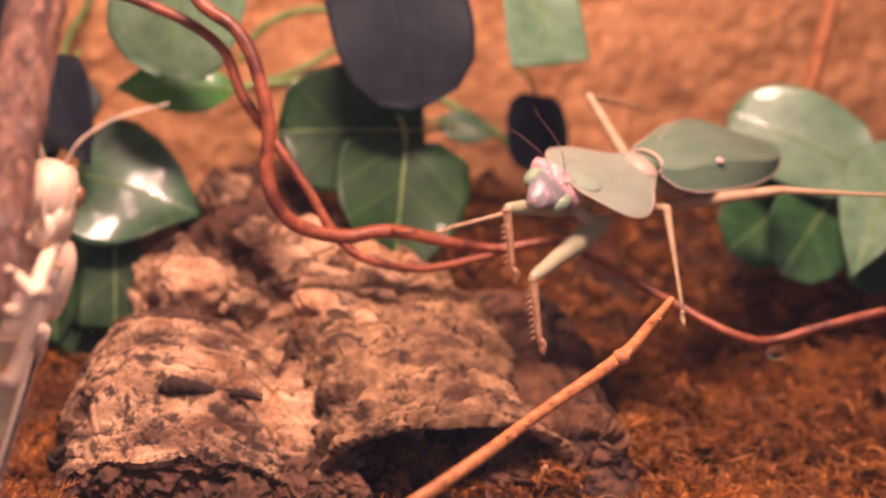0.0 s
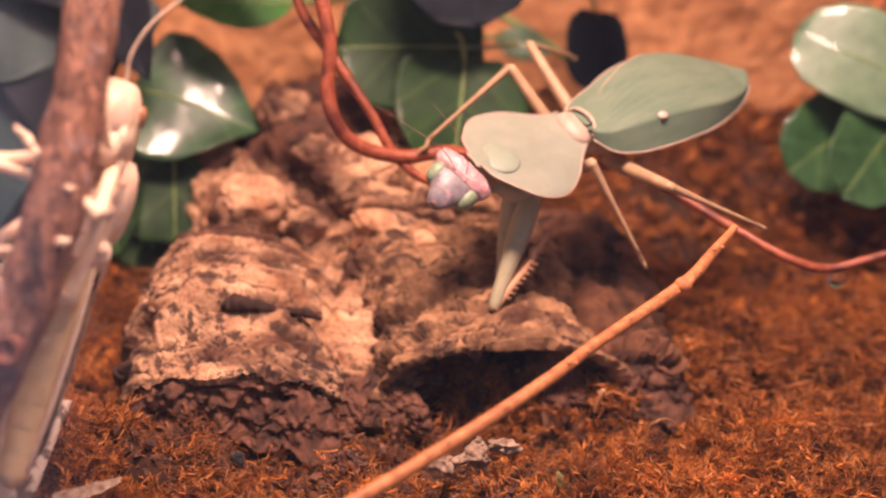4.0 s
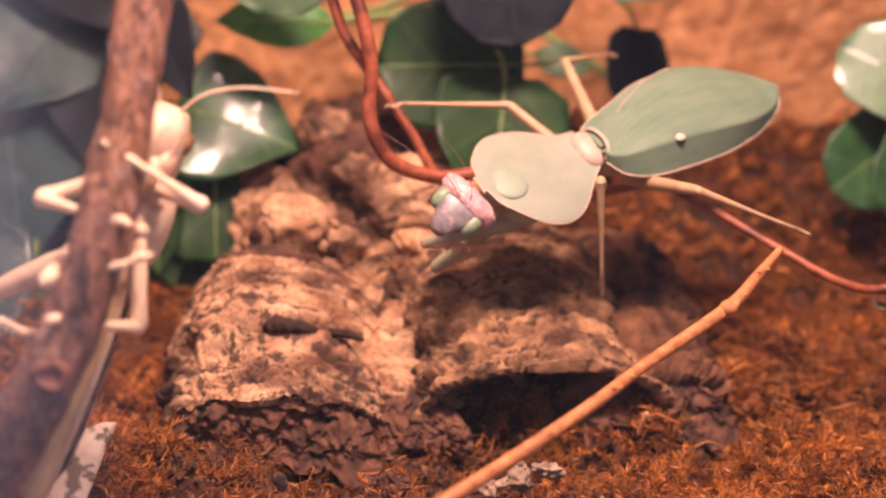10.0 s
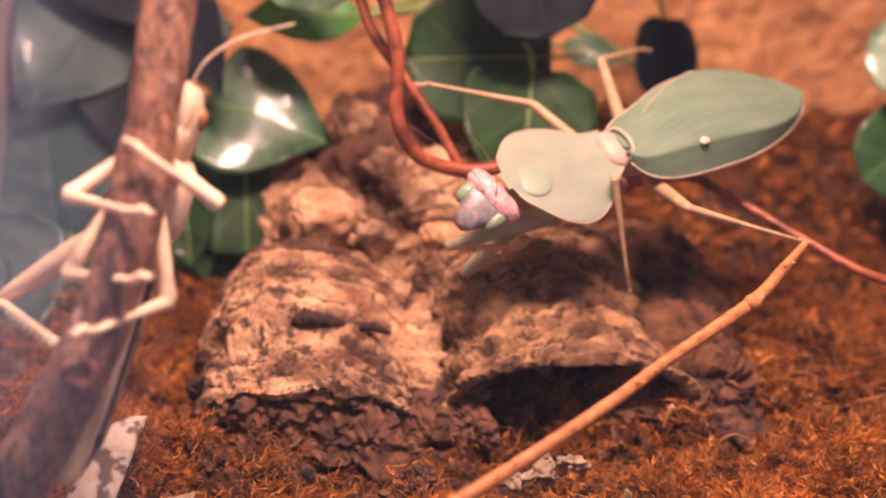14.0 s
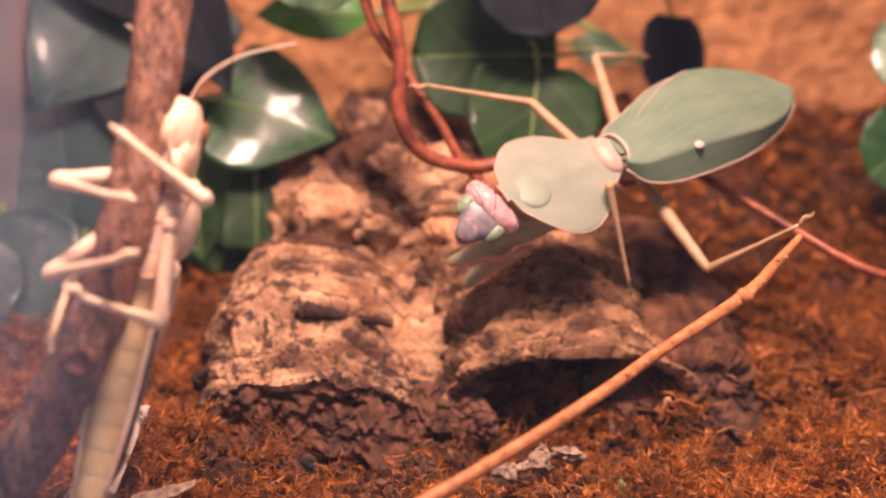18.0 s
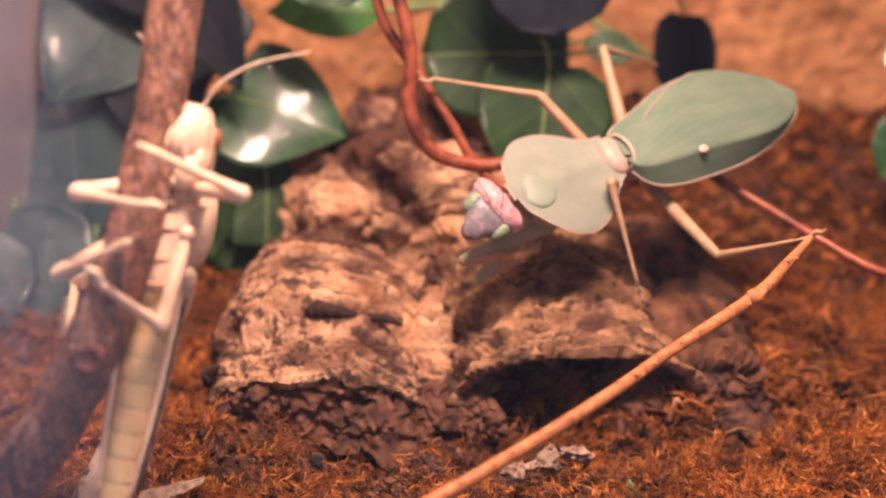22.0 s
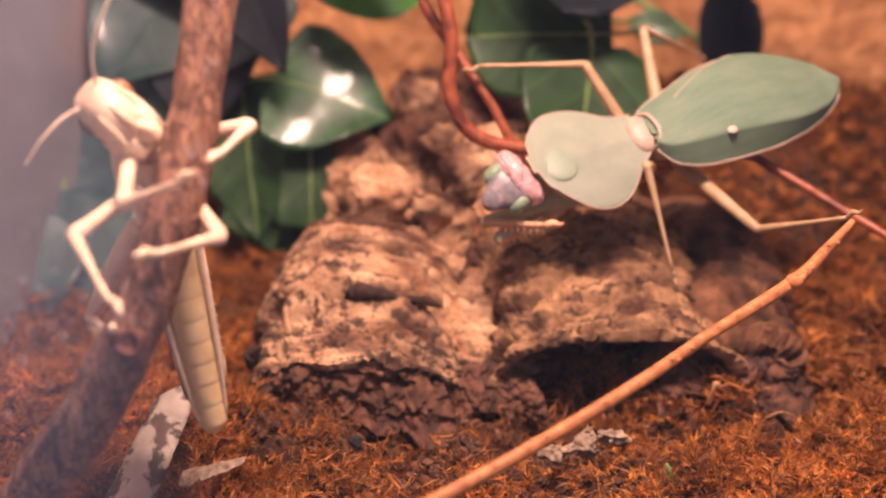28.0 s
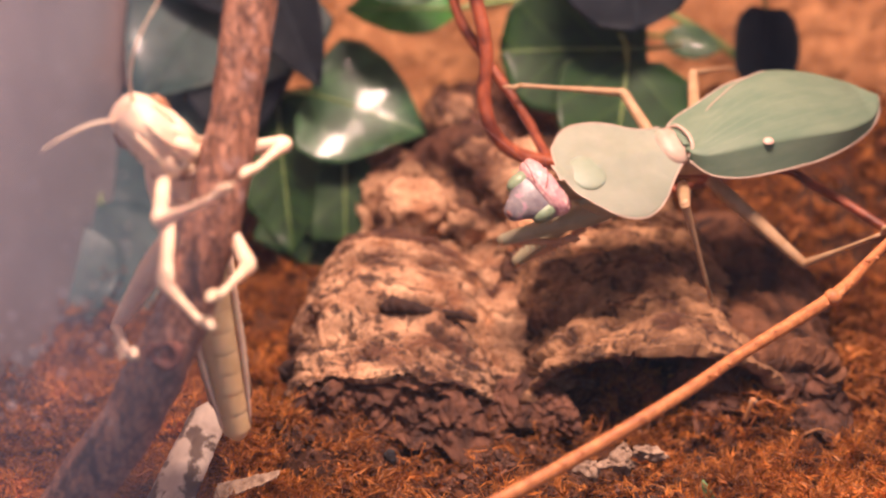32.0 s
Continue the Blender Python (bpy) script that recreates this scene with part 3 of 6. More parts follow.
def crumbs(count=5200):
    """Dark crumbled cork in front of the bark."""
    rnd = random.Random(8)
    verts, faces = [], []
    corners = ((1, 0, 0), (0, 1, 0), (-1, 0, 0), (0, -1, 0), (0, 0, 1), (0, 0, -1))
    sides = ((0, 1, 4), (1, 2, 4), (2, 3, 4), (3, 0, 4), (1, 0, 5), (2, 1, 5), (3, 2, 5), (0, 3, 5))
    for _ in range(count):
        x, y = rnd.gauss(0.008, 0.032), rnd.gauss(0.216, 0.014)
        if not (-0.1 < x < 0.08 and 0.16 < y < 0.27):
            continue
        r = rnd.uniform(0.0004, 0.0013) * (1 if rnd.random() < 0.2 else 0.5)
        z = wavy(x, y) + rnd.uniform(0, 0.0025)
        turn = Euler((rnd.uniform(0, 6), rnd.uniform(0, 6), rnd.uniform(0, 6))).to_matrix()
        base = len(verts)
        verts += [Vector((x, y, z)) + turn @ (Vector(c) * r * rnd.uniform(0.5, 1.3)) for c in corners]
        faces += [tuple(base + k for k in f) for f in sides]
    tagged(new("bark_crumbs", mesh_of("bark_crumbs", verts, faces, CRUMB, False)), label="dark purplish-brown crumbs of rotten cork", category="bark crumbs", kind="stuff")


def straws():
    rnd = random.Random(21)
    for x, y in ((0.085, 0.250), (0.098, 0.268), (0.112, 0.246), (0.124, 0.262), (0.093, 0.233), (0.071, 0.231), (0.058, 0.222), (0.130, 0.283), (0.105, 0.292), (-0.062, 0.222), (-0.015, 0.205), (0.020, 0.203), (0.118, 0.230), (0.141, 0.255)):
        ob = thing("dry_straw", "thin curved dry straw lying in the moss", "straw", "dry straws")
        ob.location = (x, y, wavy(x, y) + 0.0022)
        a, size = rnd.uniform(0, math.pi), rnd.uniform(0.006, 0.014)
        end = Vector((math.cos(a) * size, math.sin(a) * size, 0))
        end.z = wavy(x + end.x, y + end.y) - wavy(x, y) + rnd.uniform(0.0, 0.003)
        tube("stalk", [Vector((0, 0, 0)), end * 0.5 + Vector((rnd.uniform(-1, 1), rnd.uniform(-1, 1), 1.3)) * size * 0.12, end], [0.00016, 0.00020, 0.00010], STRAW, ob, n=14, sides=6)
    stub = thing("cut_stalk", "short upright broken stalk in the moss", "stalk")
    stub.location = (0.0575, 0.2277, 0.0075)
    tube("stalk", [Vector((0, 0, 0)), Vector((0.0004, -0.0005, 0.0028)), Vector((0.0012, -0.0006, 0.0056))], [0.0006, 0.00055, 0.0006], STRAW, stub, n=10, sides=8)


def slab(name, verts, faces, material, label):
    return tagged(new(name, mesh_of(name, verts, faces, material, False)), label=label, category="wall", kind="structure")


def box_data(lo, hi):
    x0, y0, z0 = lo
    x1, y1, z1 = hi
    v = [(x0, y0, z0), (x1, y0, z0), (x1, y1, z0), (x0, y1, z0), (x0, y0, z1), (x1, y0, z1), (x1, y1, z1), (x0, y1, z1)]
    return v, [(0, 3, 2, 1), (4, 5, 6, 7), (0, 1, 5, 4), (1, 2, 6, 5), (2, 3, 7, 6), (3, 0, 4, 7)]


def tank():
    nx, nz = 300, 200
    verts, faces = [], []
    for j in range(nz + 1):
        for i in range(nx + 1):
            x, z = -0.16 + 0.5 * i / nx, -0.01 + 0.33 * j / nz
            p = Vector((x, z, 7))
            verts.append((x, 0.402 - 0.0030 * noise.fractal(p * 30, 0.8, 2.0, 6) - 0.0014 * noise.fractal(p * 230, 0.7, 2.0, 4), z))
    m = nx + 1
    faces = [(j * m + i, j * m + i + 1, (j + 1) * m + i + 1, (j + 1) * m + i) for j in range(nz) for i in range(nx)]
    off = len(verts)
    verts += [(-0.16, 0.425, -0.01), (0.34, 0.425, -0.01), (0.34, 0.425, 0.32), (-0.16, 0.425, 0.32)]
    faces.append((off + 3, off + 2, off + 1, off))
    tagged(new("wall_back", mesh_of("wall_back", verts, faces, COIR)), label="rough orange coir background board", category="wall", kind="structure")
    v, f = box_data((-0.004, 0.0, 0.0), (0.0, 0.27, 0.32))
    left = slab("wall_left", v, f, MIST, "grey misted side pane of the tank")
    left.matrix_world = pose(-0.124, 0.153, -0.01, 0, 0, -5)
    slab("wall_right", *box_data((0.335, 0.152, -0.01), (0.34, 0.42, 0.32)), BOARD, "dark side board of the tank")
    tagged(new("ceiling", mesh_of("ceiling", *box_data((-0.17, 0.145, 0.32), (0.345, 0.43, 0.33)), BOARD, False)), label="dark lid of the tank", category="ceiling", kind="structure")
    slab("floor_tray", *box_data((-0.165, 0.145, -0.03), (0.345, 0.43, -0.012)), BOARD, "dark tray under the loose floor")
    lampshade = thing("tank_lamp", "small warm lamp under the tank's lid", "lamp")
    part("housing", mesh_of("housing", *box_data((-0.045, 0.148, 0.3135), (0.105, 0.220, 0.3195)), BOARD, False), lampshade)


def front_pane():
    """The front pane, hazed all over to lift the darks and misted on one side, with a few drops."""
    pane = slab("pane_front", *box_data((-0.16, 0.147, -0.012), (0.34, 0.150, 0.32)), HAZED, "dusty front glass of the tank, misted at one side")
    rnd = random.Random(11)
    for k in range(110):
        x, z = (rnd.uniform(-0.072, -0.046), rnd.uniform(0.050, 0.110)) if k % 3 else (rnd.uniform(-0.070, -0.052), rnd.gauss(0.066, 0.007))
        r = rnd.uniform(0.00012, 0.00030) * (1.7 if k % 9 == 0 else 1)
        part("drop", mesh_of("drop", *ball_data((x, 0.1502, z), (r, r * 0.5, r * 1.15), 9, 6), BEAD), pane, "small water drop whitened to look bright")


def bark_shell(c, w, front, back, crown, thick, seed, rugged=1.0, ragged=0.0022, lean=0.0, rings=(), nu=190, nv=230):
    """An arched shell of cork along y: half width w, its crown height given as (share of the way back, height); lean: how far its axis drifts sideways; rings: (y, depth) of the grooves between its plates.
    Growth rings lie on it as stepped plates, broken by cracks across them."""
    outer, inner = [], []
    shift = Vector((seed * 3.1, seed * 1.7, 0))
    ct, ch = [r[0] for r in glide(crown, 60)], [r[1] for r in glide(crown, 60)]
    for j in range(nv + 1):
        for i in range(nu + 1):
            a = radians(-100 + 200 * i / nu)
            n = Vector((math.sin(a), 0, math.cos(a)))
            sx, sz = math.copysign(abs(n.x) ** 0.84, n.x), math.copysign(abs(n.z) ** 0.84, n.z)
            lip = front + ragged * noise.fractal(Vector((a * 3.4, seed * 5.0, 0)), 0.8, 2, 6) + 0.005 * abs(sx) ** 3
            t = (j / nv) ** 1.25
            y = lip + (back - lip) * t
            h = float(np.interp(t, ct, ch))
            p = Vector((c + lean * t + w * sx, y, max(h * sz, -0.004)))
            q = p + shift
            big = noise.fractal(q * 42, 1.0, 2.0, 3)
            band = y / 0.0082 + 1.3 * noise.noise(q * 34) + 0.30 * noise.noise(q * 130) + seed * 0.37
            ring = band - math.floor(band)
            plate = (1 - ring) * max(0.0, 0.45 + 1.2 * noise.noise(q * 24 + Vector((9, 0, 0))))
            notch = math.exp(-(min(ring, 1 - ring) / 0.07) ** 2) * max(0.0, 0.3 + 1.4 * noise.noise(q * 60 + Vector((0, 5, 0))))
            cut = noise.noise(Vector((q.x * 260, math.floor(band) * 7.7, q.y * 40)))
            across = max(0.0, 1 - abs(cut) / 0.09)
            furrow = abs(noise.fractal(Vector((q.x * 60, q.y * 190, q.z * 60)), 0.9, 2.0, 4))
            pit = noise.noise(Vector((q.x * 110, q.y * 190, q.z * 110)))
            d = 0.0042 * big + 0.0030 * plate - 0.0026 * notch - 0.0010 * across * (ring < 0.8) + 0.0007 * noise.fractal(q * 260, 0.75, 2.0, 5)
            d -= 0.0014 * max(0, 1 - furrow / 0.10) + 0.0040 * max(0, pit - 0.40) / 0.3 * (0.6 + 1.2 * math.exp(-t / 0.10))
            d *= min(1.0, 0.45 + j / 12) * rugged
            bow = 0.0045 * sx * sx + 0.0012 * noise.fractal(q * 120, 0.8, 2.0, 4) + 0.0022 * noise.noise(q * 36)
            for at_y, deep in rings:
                off_ring = y - at_y - bow
                hold = min(1.0, max(0.0, 0.55 + 1.5 * noise.noise(Vector((q.x * 80, at_y * 900, 2)))))
                d -= deep * hold * math.exp(-(off_ring / 0.0007) ** 2)
                d -= deep * 0.7 * hold * max(0.0, 1 + off_ring / 0.0060) * (-0.0060 < off_ring < 0)
            outer.append(p + n * d)
            rag = 0.0012 * noise.fractal(q * 150 + Vector((4, 4, 4)), 0.8, 2.0, 4)
            hole = thick * min(1.0, 0.45 + 0.55 * j / 12) + rag * 0.6
            inner.append(Vector((p.x - hole * sx, y + max(0, 1 - j / 6) * 0.0008, max((h - hole) * sz, -0.005))))
    m, off = nu + 1, len(outer)
    faces = []
    for j in range(nv):
        for i in range(nu):
            q = (j * m + i, j * m + i + 1, (j + 1) * m + i + 1, (j + 1) * m + i)
            faces += [q, tuple(off + k for k in q[::-1])]
    edge = list(range(m)) + [j * m + nu for j in range(1, nv + 1)] + [nv * m + i for i in range(nu - 1, -1, -1)] + [j * m for j in range(nv - 1, 0, -1)]
    for a, b in zip(edge, edge[1:] + edge[:1]):
        faces.append((b, a, off + a, off + b))
    return outer + inner, faces


def bark():
    top = thing("cork_bark", "curved piece of furrowed tan cork bark lying on the moss", "bark")
    # far_lump wears the shade-darkened cork to keep the hollow behind dark
    for name, size, lean, rings, material in (
            ("left_arch", (-0.0205, 0.0248, 0.2345, 0.291, ((0, 0.0150), (0.08, 0.0172), (0.25, 0.0205), (0.34, 0.0242), (0.7, 0.0286), (1, 0.0285)), 0.0040, 1, 0.8), 0.0, ((0.2410, 0.0018), (0.2466, 0.0022), (0.2535, 0.0040), (0.2680, 0.0032), (0.2790, 0.0022)), CORK),
            ("valley_chunk", (0.0075, 0.0165, 0.2455, 0.300, ((0, 0.0078), (0.15, 0.0110), (0.5, 0.0190), (1, 0.0300)), 0.008, 6, 1.3), 0.004, ((0.262, 0.002), (0.275, 0.002)), CORK),
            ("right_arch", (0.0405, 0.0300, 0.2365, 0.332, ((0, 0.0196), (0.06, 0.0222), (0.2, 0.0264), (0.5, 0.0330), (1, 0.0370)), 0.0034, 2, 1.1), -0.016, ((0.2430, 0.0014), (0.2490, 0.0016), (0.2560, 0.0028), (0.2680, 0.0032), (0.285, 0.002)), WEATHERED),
            ("flap", (0.0665, 0.0190, 0.2440, 0.320, ((0, 0.0128), (0.2, 0.0165), (0.6, 0.0205), (1, 0.0190)), 0.0040, 3, 1.5), -0.004, ((0.256, 0.002), (0.270, 0.002)), FLAP),
            ("back_ridge", (-0.0110, 0.0270, 0.286, 0.345, ((0, 0.0220), (0.5, 0.0290), (1, 0.0330)), 0.010, 4, 1.8), 0.0, ((0.300, 0.003),), CORK),
            ("far_lump", (0.0000, 0.0240, 0.325, 0.378, ((0, 0.0400), (0.5, 0.0440), (1, 0.0440)), 0.010, 5, 2.1), 0.0, (), SHADED_CORK)):
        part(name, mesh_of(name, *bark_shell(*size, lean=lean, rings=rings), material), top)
    # dark strips laid on the cork where shaded gaps open
    tube("rotten_seam", [(-0.0222, 0.2528, 0.0216), (-0.0190, 0.2524, 0.0228), (-0.0150, 0.2524, 0.0224), (-0.0085, 0.2530, 0.0206), (-0.0040, 0.2532, 0.0200), (-0.0002, 0.2540, 0.0180)], [0.0008, 0.0020, 0.0015, 0.0009, 0.0011, 0.0005], GAP_SHADE, top, "blackish strip standing in for a shaded gap in the cork", n=70, sides=16, rough=0.5, rough_scale=380.0)
    tube("rotten_seam", [(-0.0440, 0.2440, 0.0075), (-0.0432, 0.2438, 0.0105), (-0.0410, 0.2432, 0.0135)], [0.0006, 0.0016, 0.0005], GAP_SHADE, top, "blackish strip standing in for a shaded gap in the cork", n=30, sides=14, rough=0.5, rough_scale=380.0)
    # broken plates that stand behind the arches
    for at_, size, turn, seed in (((-0.0172, 0.2945, 0.0300), (0.0088, 0.0080, 0.0078), (8, 4, 6), 11), ((-0.0055, 0.2950, 0.0290), (0.0060, 0.008, 0.0050), (20, 35, 30), 15), ((0.0110, 0.3009, 0.0367), (0.0100, 0.009, 0.0050), (25, -42, 20), 12), ((0.0030, 0.3060, 0.0385), (0.0042, 0.010, 0.0026), (20, -40, 25), 18),
                                  ((0.0007, 0.3178, 0.0400), (0.0080, 0.008, 0.0035), (35, -38, 15), 13), ((0.0206, 0.2840, 0.0287), (0.0120, 0.012, 0.0070), (10, 12, -10), 14), ((-0.0085, 0.3340, 0.0440), (0.0058, 0.007, 0.0062), (10, 20, 0), 16), ((0.0330, 0.2950, 0.0330), (0.0110, 0.010, 0.0050), (15, 18, 10), 17)):
        v, f = ball_data((0, 0, 0), (1, 1, 1), 60, 40)
        m = Euler([radians(a) for a in turn]).to_matrix()
        out = []
        for p in v:
            p = Vector(p)
            p = Vector([math.copysign(abs(k) ** 0.6, k) for k in p])
            q = Vector((p.x * size[0], p.y * size[1], p.z * size[2]))
            w = q + Vector((seed, 0, 0))
            q += q.normalized() * (0.0024 * noise.fractal(w * 120, 0.8, 2.0, 5) + 0.0008 * noise.fractal(w * 420, 0.7, 2.0, 3) - 0.0014 * max(0, 1 - abs(noise.noise(Vector((w.x * 90, w.y * 90, w.z * 260)))) / 0.12))
            out.append(m @ q + Vector(at_))
        # plate 13 wears the shade-darkened cork in place of shading across it
        part("broken_plate", mesh_of("broken_plate", out, f, SHADED_CORK if seed == 13 else CORK), top)
    # the crumbled heart that fills the left arch, the foot between the arches, and a dark fill for the shaded slit
    # under the flap
    for name, c, w, h, y0, label in (("crumbled_heart", -0.0205, 0.0236, 0.0132, 0.2375, "crumbling inner cork, darkened for the shade under the lip"), ("crumbled_foot", 0.0110, 0.0125, 0.0080, 0.2440, "crumbling cork between the arches, darkened for shade"), ("crumbled_edge", 0.0665, 0.0180, 0.0112, 0.2455, "dark fill put in for the shaded slit under the flap")):
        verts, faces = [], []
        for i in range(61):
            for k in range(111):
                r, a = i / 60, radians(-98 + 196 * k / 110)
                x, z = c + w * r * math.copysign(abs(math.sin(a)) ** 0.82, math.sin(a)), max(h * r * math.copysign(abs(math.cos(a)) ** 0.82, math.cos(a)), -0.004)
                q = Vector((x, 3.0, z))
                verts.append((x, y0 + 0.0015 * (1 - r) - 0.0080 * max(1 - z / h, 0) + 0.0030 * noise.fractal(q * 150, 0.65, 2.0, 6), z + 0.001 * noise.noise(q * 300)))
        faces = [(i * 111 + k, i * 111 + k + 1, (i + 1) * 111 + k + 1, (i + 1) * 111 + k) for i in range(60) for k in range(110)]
        part(name, mesh_of(name, verts, faces, SHADED_CORK), top, label)


# ---- wood ----
def thick_branch():
    top = thing("climbing_branch", "upright purplish-brown branch with flaking bark", "branch")
    pts = [(-0.0308, 0.2085, 0.1379), (-0.0338, 0.2027, 0.1199), (-0.0366, 0.1980, 0.1050), (-0.0392, 0.1910, 0.0870), (-0.0428, 0.1850, 0.0713), (-0.0465, 0.1807, 0.0598), (-0.0517, 0.1777, 0.0486), (-0.0598, 0.1780, 0.0343), (-0.0745, 0.1822, 0.0146), (-0.0914, 0.1851, -0.0059)]
    tube("stem", pts, [0.0040, 0.0041, 0.0042, 0.0041, 0.0043, 0.0044, 0.0047, 0.0049, 0.005, 0.005], BRANCH, top, n=260, sides=56, rough=0.15, rough_scale=520.0, along=0.03)
    ring = []
    c, face = Vector((-0.0502, 0.1736, 0.0506)), Vector((0.1, -0.92, 0.38)).normalized()
    u = face.cross(Vector((0, 0, 1))).normalized()
    w = u.cross(face)
    for k, (r, h) in enumerate(((0.0026, 0.0), (0.0021, 0.0011), (0.0013, 0.0009), (0.0010, 0.0002), (0.0004, 0.0004))):
        for s in range(18):
            a = 2 * math.pi * s / 18
            rr = r * (1 + 0.12 * math.sin(3 * a + k))
            ring.append(c + (u * math.cos(a) * 1.15 + w * math.sin(a)) * rr + face * h)
    faces = [(k * 18 + s, k * 18 + (s + 1) % 18, (k + 1) * 18 + (s + 1) % 18, (k + 1) * 18 + s) for k in range(4) for s in range(18)]
    part("knot", mesh_of("knot", ring, faces + [tuple(72 + s for s in range(18))], KNOT), top, "dark round scar of a cut side shoot")


def thin_twig():
    top = thing("slanting_twig", "thin bare orange-brown twig with small nodes", "twig")
    pts = [(0.0833, 0.2283, 0.0495), (0.0768, 0.2225, 0.0459), (0.0689, 0.2154, 0.0423), (0.0492, 0.2021, 0.0366), (0.0367, 0.1921, 0.0335), (0.0175, 0.1792, 0.0285), (-0.0016, 0.1675, 0.0241), (-0.0239, 0.1589, 0.0167), (-0.0474, 0.1504, 0.0096)]
    tube("shoot", pts, [0.0007, 0.0011, 0.0013, 0.00115, 0.0012, 0.0012, 0.00125, 0.0013, 0.0014], TWIG, top, n=200, sides=16, rough=0.07, rough_scale=1300.0, along=0.0)
    part("node", mesh_of("node", *ball_data((0.0686, 0.2143, 0.0426), (0.0018, 0.0018, 0.0016), 14, 10), TWIG), top)
    rnd = random.Random(17)
    line = glide([(*p, 0.0) for p in pts], 160)
    for k in range(26):
        row = line[12 + 5 * k + rnd.randrange(4)]
        a, r = rnd.uniform(-2.6, 0.4), rnd.uniform(0.00022, 0.00050)
        v, f = ball_data((row[0] + 0.00115 * math.cos(a) * 0.5, row[1] - 0.0008, row[2] + 0.00115 * math.sin(a) * -0.8), (r * 1.3, r, r), 8, 6)
        part("wart", mesh_of("wart", v, f, TWIG), top)
    tube("bud", [(0.0694, 0.2141, 0.0432), (0.0702, 0.2141, 0.0437), (0.0706, 0.2143, 0.0448)], [0.0009, 0.0007, 0.0002], TWIG, top, n=6, sides=8)


def vines():
    top = thing("twining_vine", "glossy red-brown twining vine shoots", "vine")
    a = [(-0.0257, 0.3024, 0.1337), (-0.0182, 0.2947, 0.1117), (-0.0132, 0.2907, 0.1014), (-0.0053, 0.2879, 0.0959), (-0.0007, 0.2848, 0.0876), (0.0021, 0.2806, 0.0753), (0.0016, 0.2775, 0.0653), (0.0034, 0.2752, 0.0582), (0.0086, 0.2746, 0.0526), (0.0189, 0.2757, 0.0495), (0.0313, 0.2782, 0.0499), (0.0466, 0.2788, 0.0467), (0.0579, 0.2793, 0.0452), (0.0722, 0.2774, 0.0473), (0.0803, 0.2749, 0.0439), (0.0889, 0.2670, 0.0404), (0.0976, 0.2569, 0.0369), (0.1071, 0.2498, 0.0332), (0.1160, 0.2478, 0.0320), (0.1276, 0.2468, 0.0356), (0.1470, 0.2448, 0.0405), (0.1662, 0.2411, 0.0398)]
    tube("shoot", a, [0.0016] * 4 + [0.0017] * 7 + [0.0014, 0.0012, 0.0012] + [0.0011] * 8, VINE, top, n=170, sides=12, rough=0.10, rough_scale=500.0)
    b = [(-0.0508, 0.3081, 0.1201), (-0.0367, 0.3013, 0.1043), (-0.0276, 0.2989, 0.1006), (-0.0160, 0.2958, 0.0960), (-0.0079, 0.2929, 0.0900), (-0.0037, 0.2893, 0.0802), (0.0011, 0.2866, 0.0734), (0.0063, 0.2835, 0.0664), (0.0118, 0.2802, 0.0590), (0.0161, 0.2772, 0.0516), (0.0206, 0.2754, 0.0468), (0.0258, 0.2742, 0.0439), (0.0380, 0.2756, 0.0413), (0.0508, 0.2782, 0.0426), (0.0618, 0.2807, 0.0449)]
    tube("shoot", b, [0.0013] * 8 + [0.0012] * 3 + [0.001] * 4, VINE, top, n=130, sides=12, rough=0.10, rough_scale=500.0)
    tube("tendril", [(0.0310, 0.2764, 0.0509), (0.0342, 0.2747, 0.0508), (0.0368, 0.2744, 0.0512)], [0.0008, 0.0006, 0.0003], VINE, top, n=8, sides=8)
    bead = thing("water_drop", "clear water drop hanging under the vine", "water drop", data=mesh_of("water_drop", *ball_data((0, 0, 0), (0.0022, 0.0020, 0.0018), 18, 12), DROP))
    bead.location = (0.1171, 0.2468, 0.0294)
    c = [(0.1758, 0.3556, 0.1111), (0.1736, 0.3535, 0.0960), (0.1704, 0.3518, 0.0780), (0.1654, 0.3492, 0.0563), (0.1591, 0.3362, 0.0309)]
    tube("far_shoot", c, [0.0022] * 5, TWIG, top, n=30, sides=10, rough=0.08)


# ---- plants ----
def leaf_outline(kind):
    rows = {
        "oval": ((0, 0.02), (0.08, 0.45), (0.25, 0.88), (0.45, 1.0), (0.65, 0.9), (0.85, 0.5), (1, 0.01)),
        "heart": ((0, 0.45), (0.1, 0.92), (0.3, 1.0), (0.5, 0.88), (0.7, 0.6), (0.87, 0.28), (1, 0.01)),
        "ivy": ((0, 0.30), (0.12, 0.85), (0.26, 1.0), (0.38, 0.72), (0.5, 0.62), (0.7, 0.42), (0.87, 0.2), (1, 0.01)),
        "square": ((0, 0.45), (0.15, 0.75), (0.4, 0.92), (0.75, 1.0), (0.97, 1.0), (1, 0.96)),
        "blunt": ((0, 0.5), (0.12, 0.86), (0.35, 1.0), (0.6, 1.0), (0.8, 0.9), (0.94, 0.6), (1, 0.1)),
    }[kind]
    return [w for _, w in glide(rows, 60)], rows


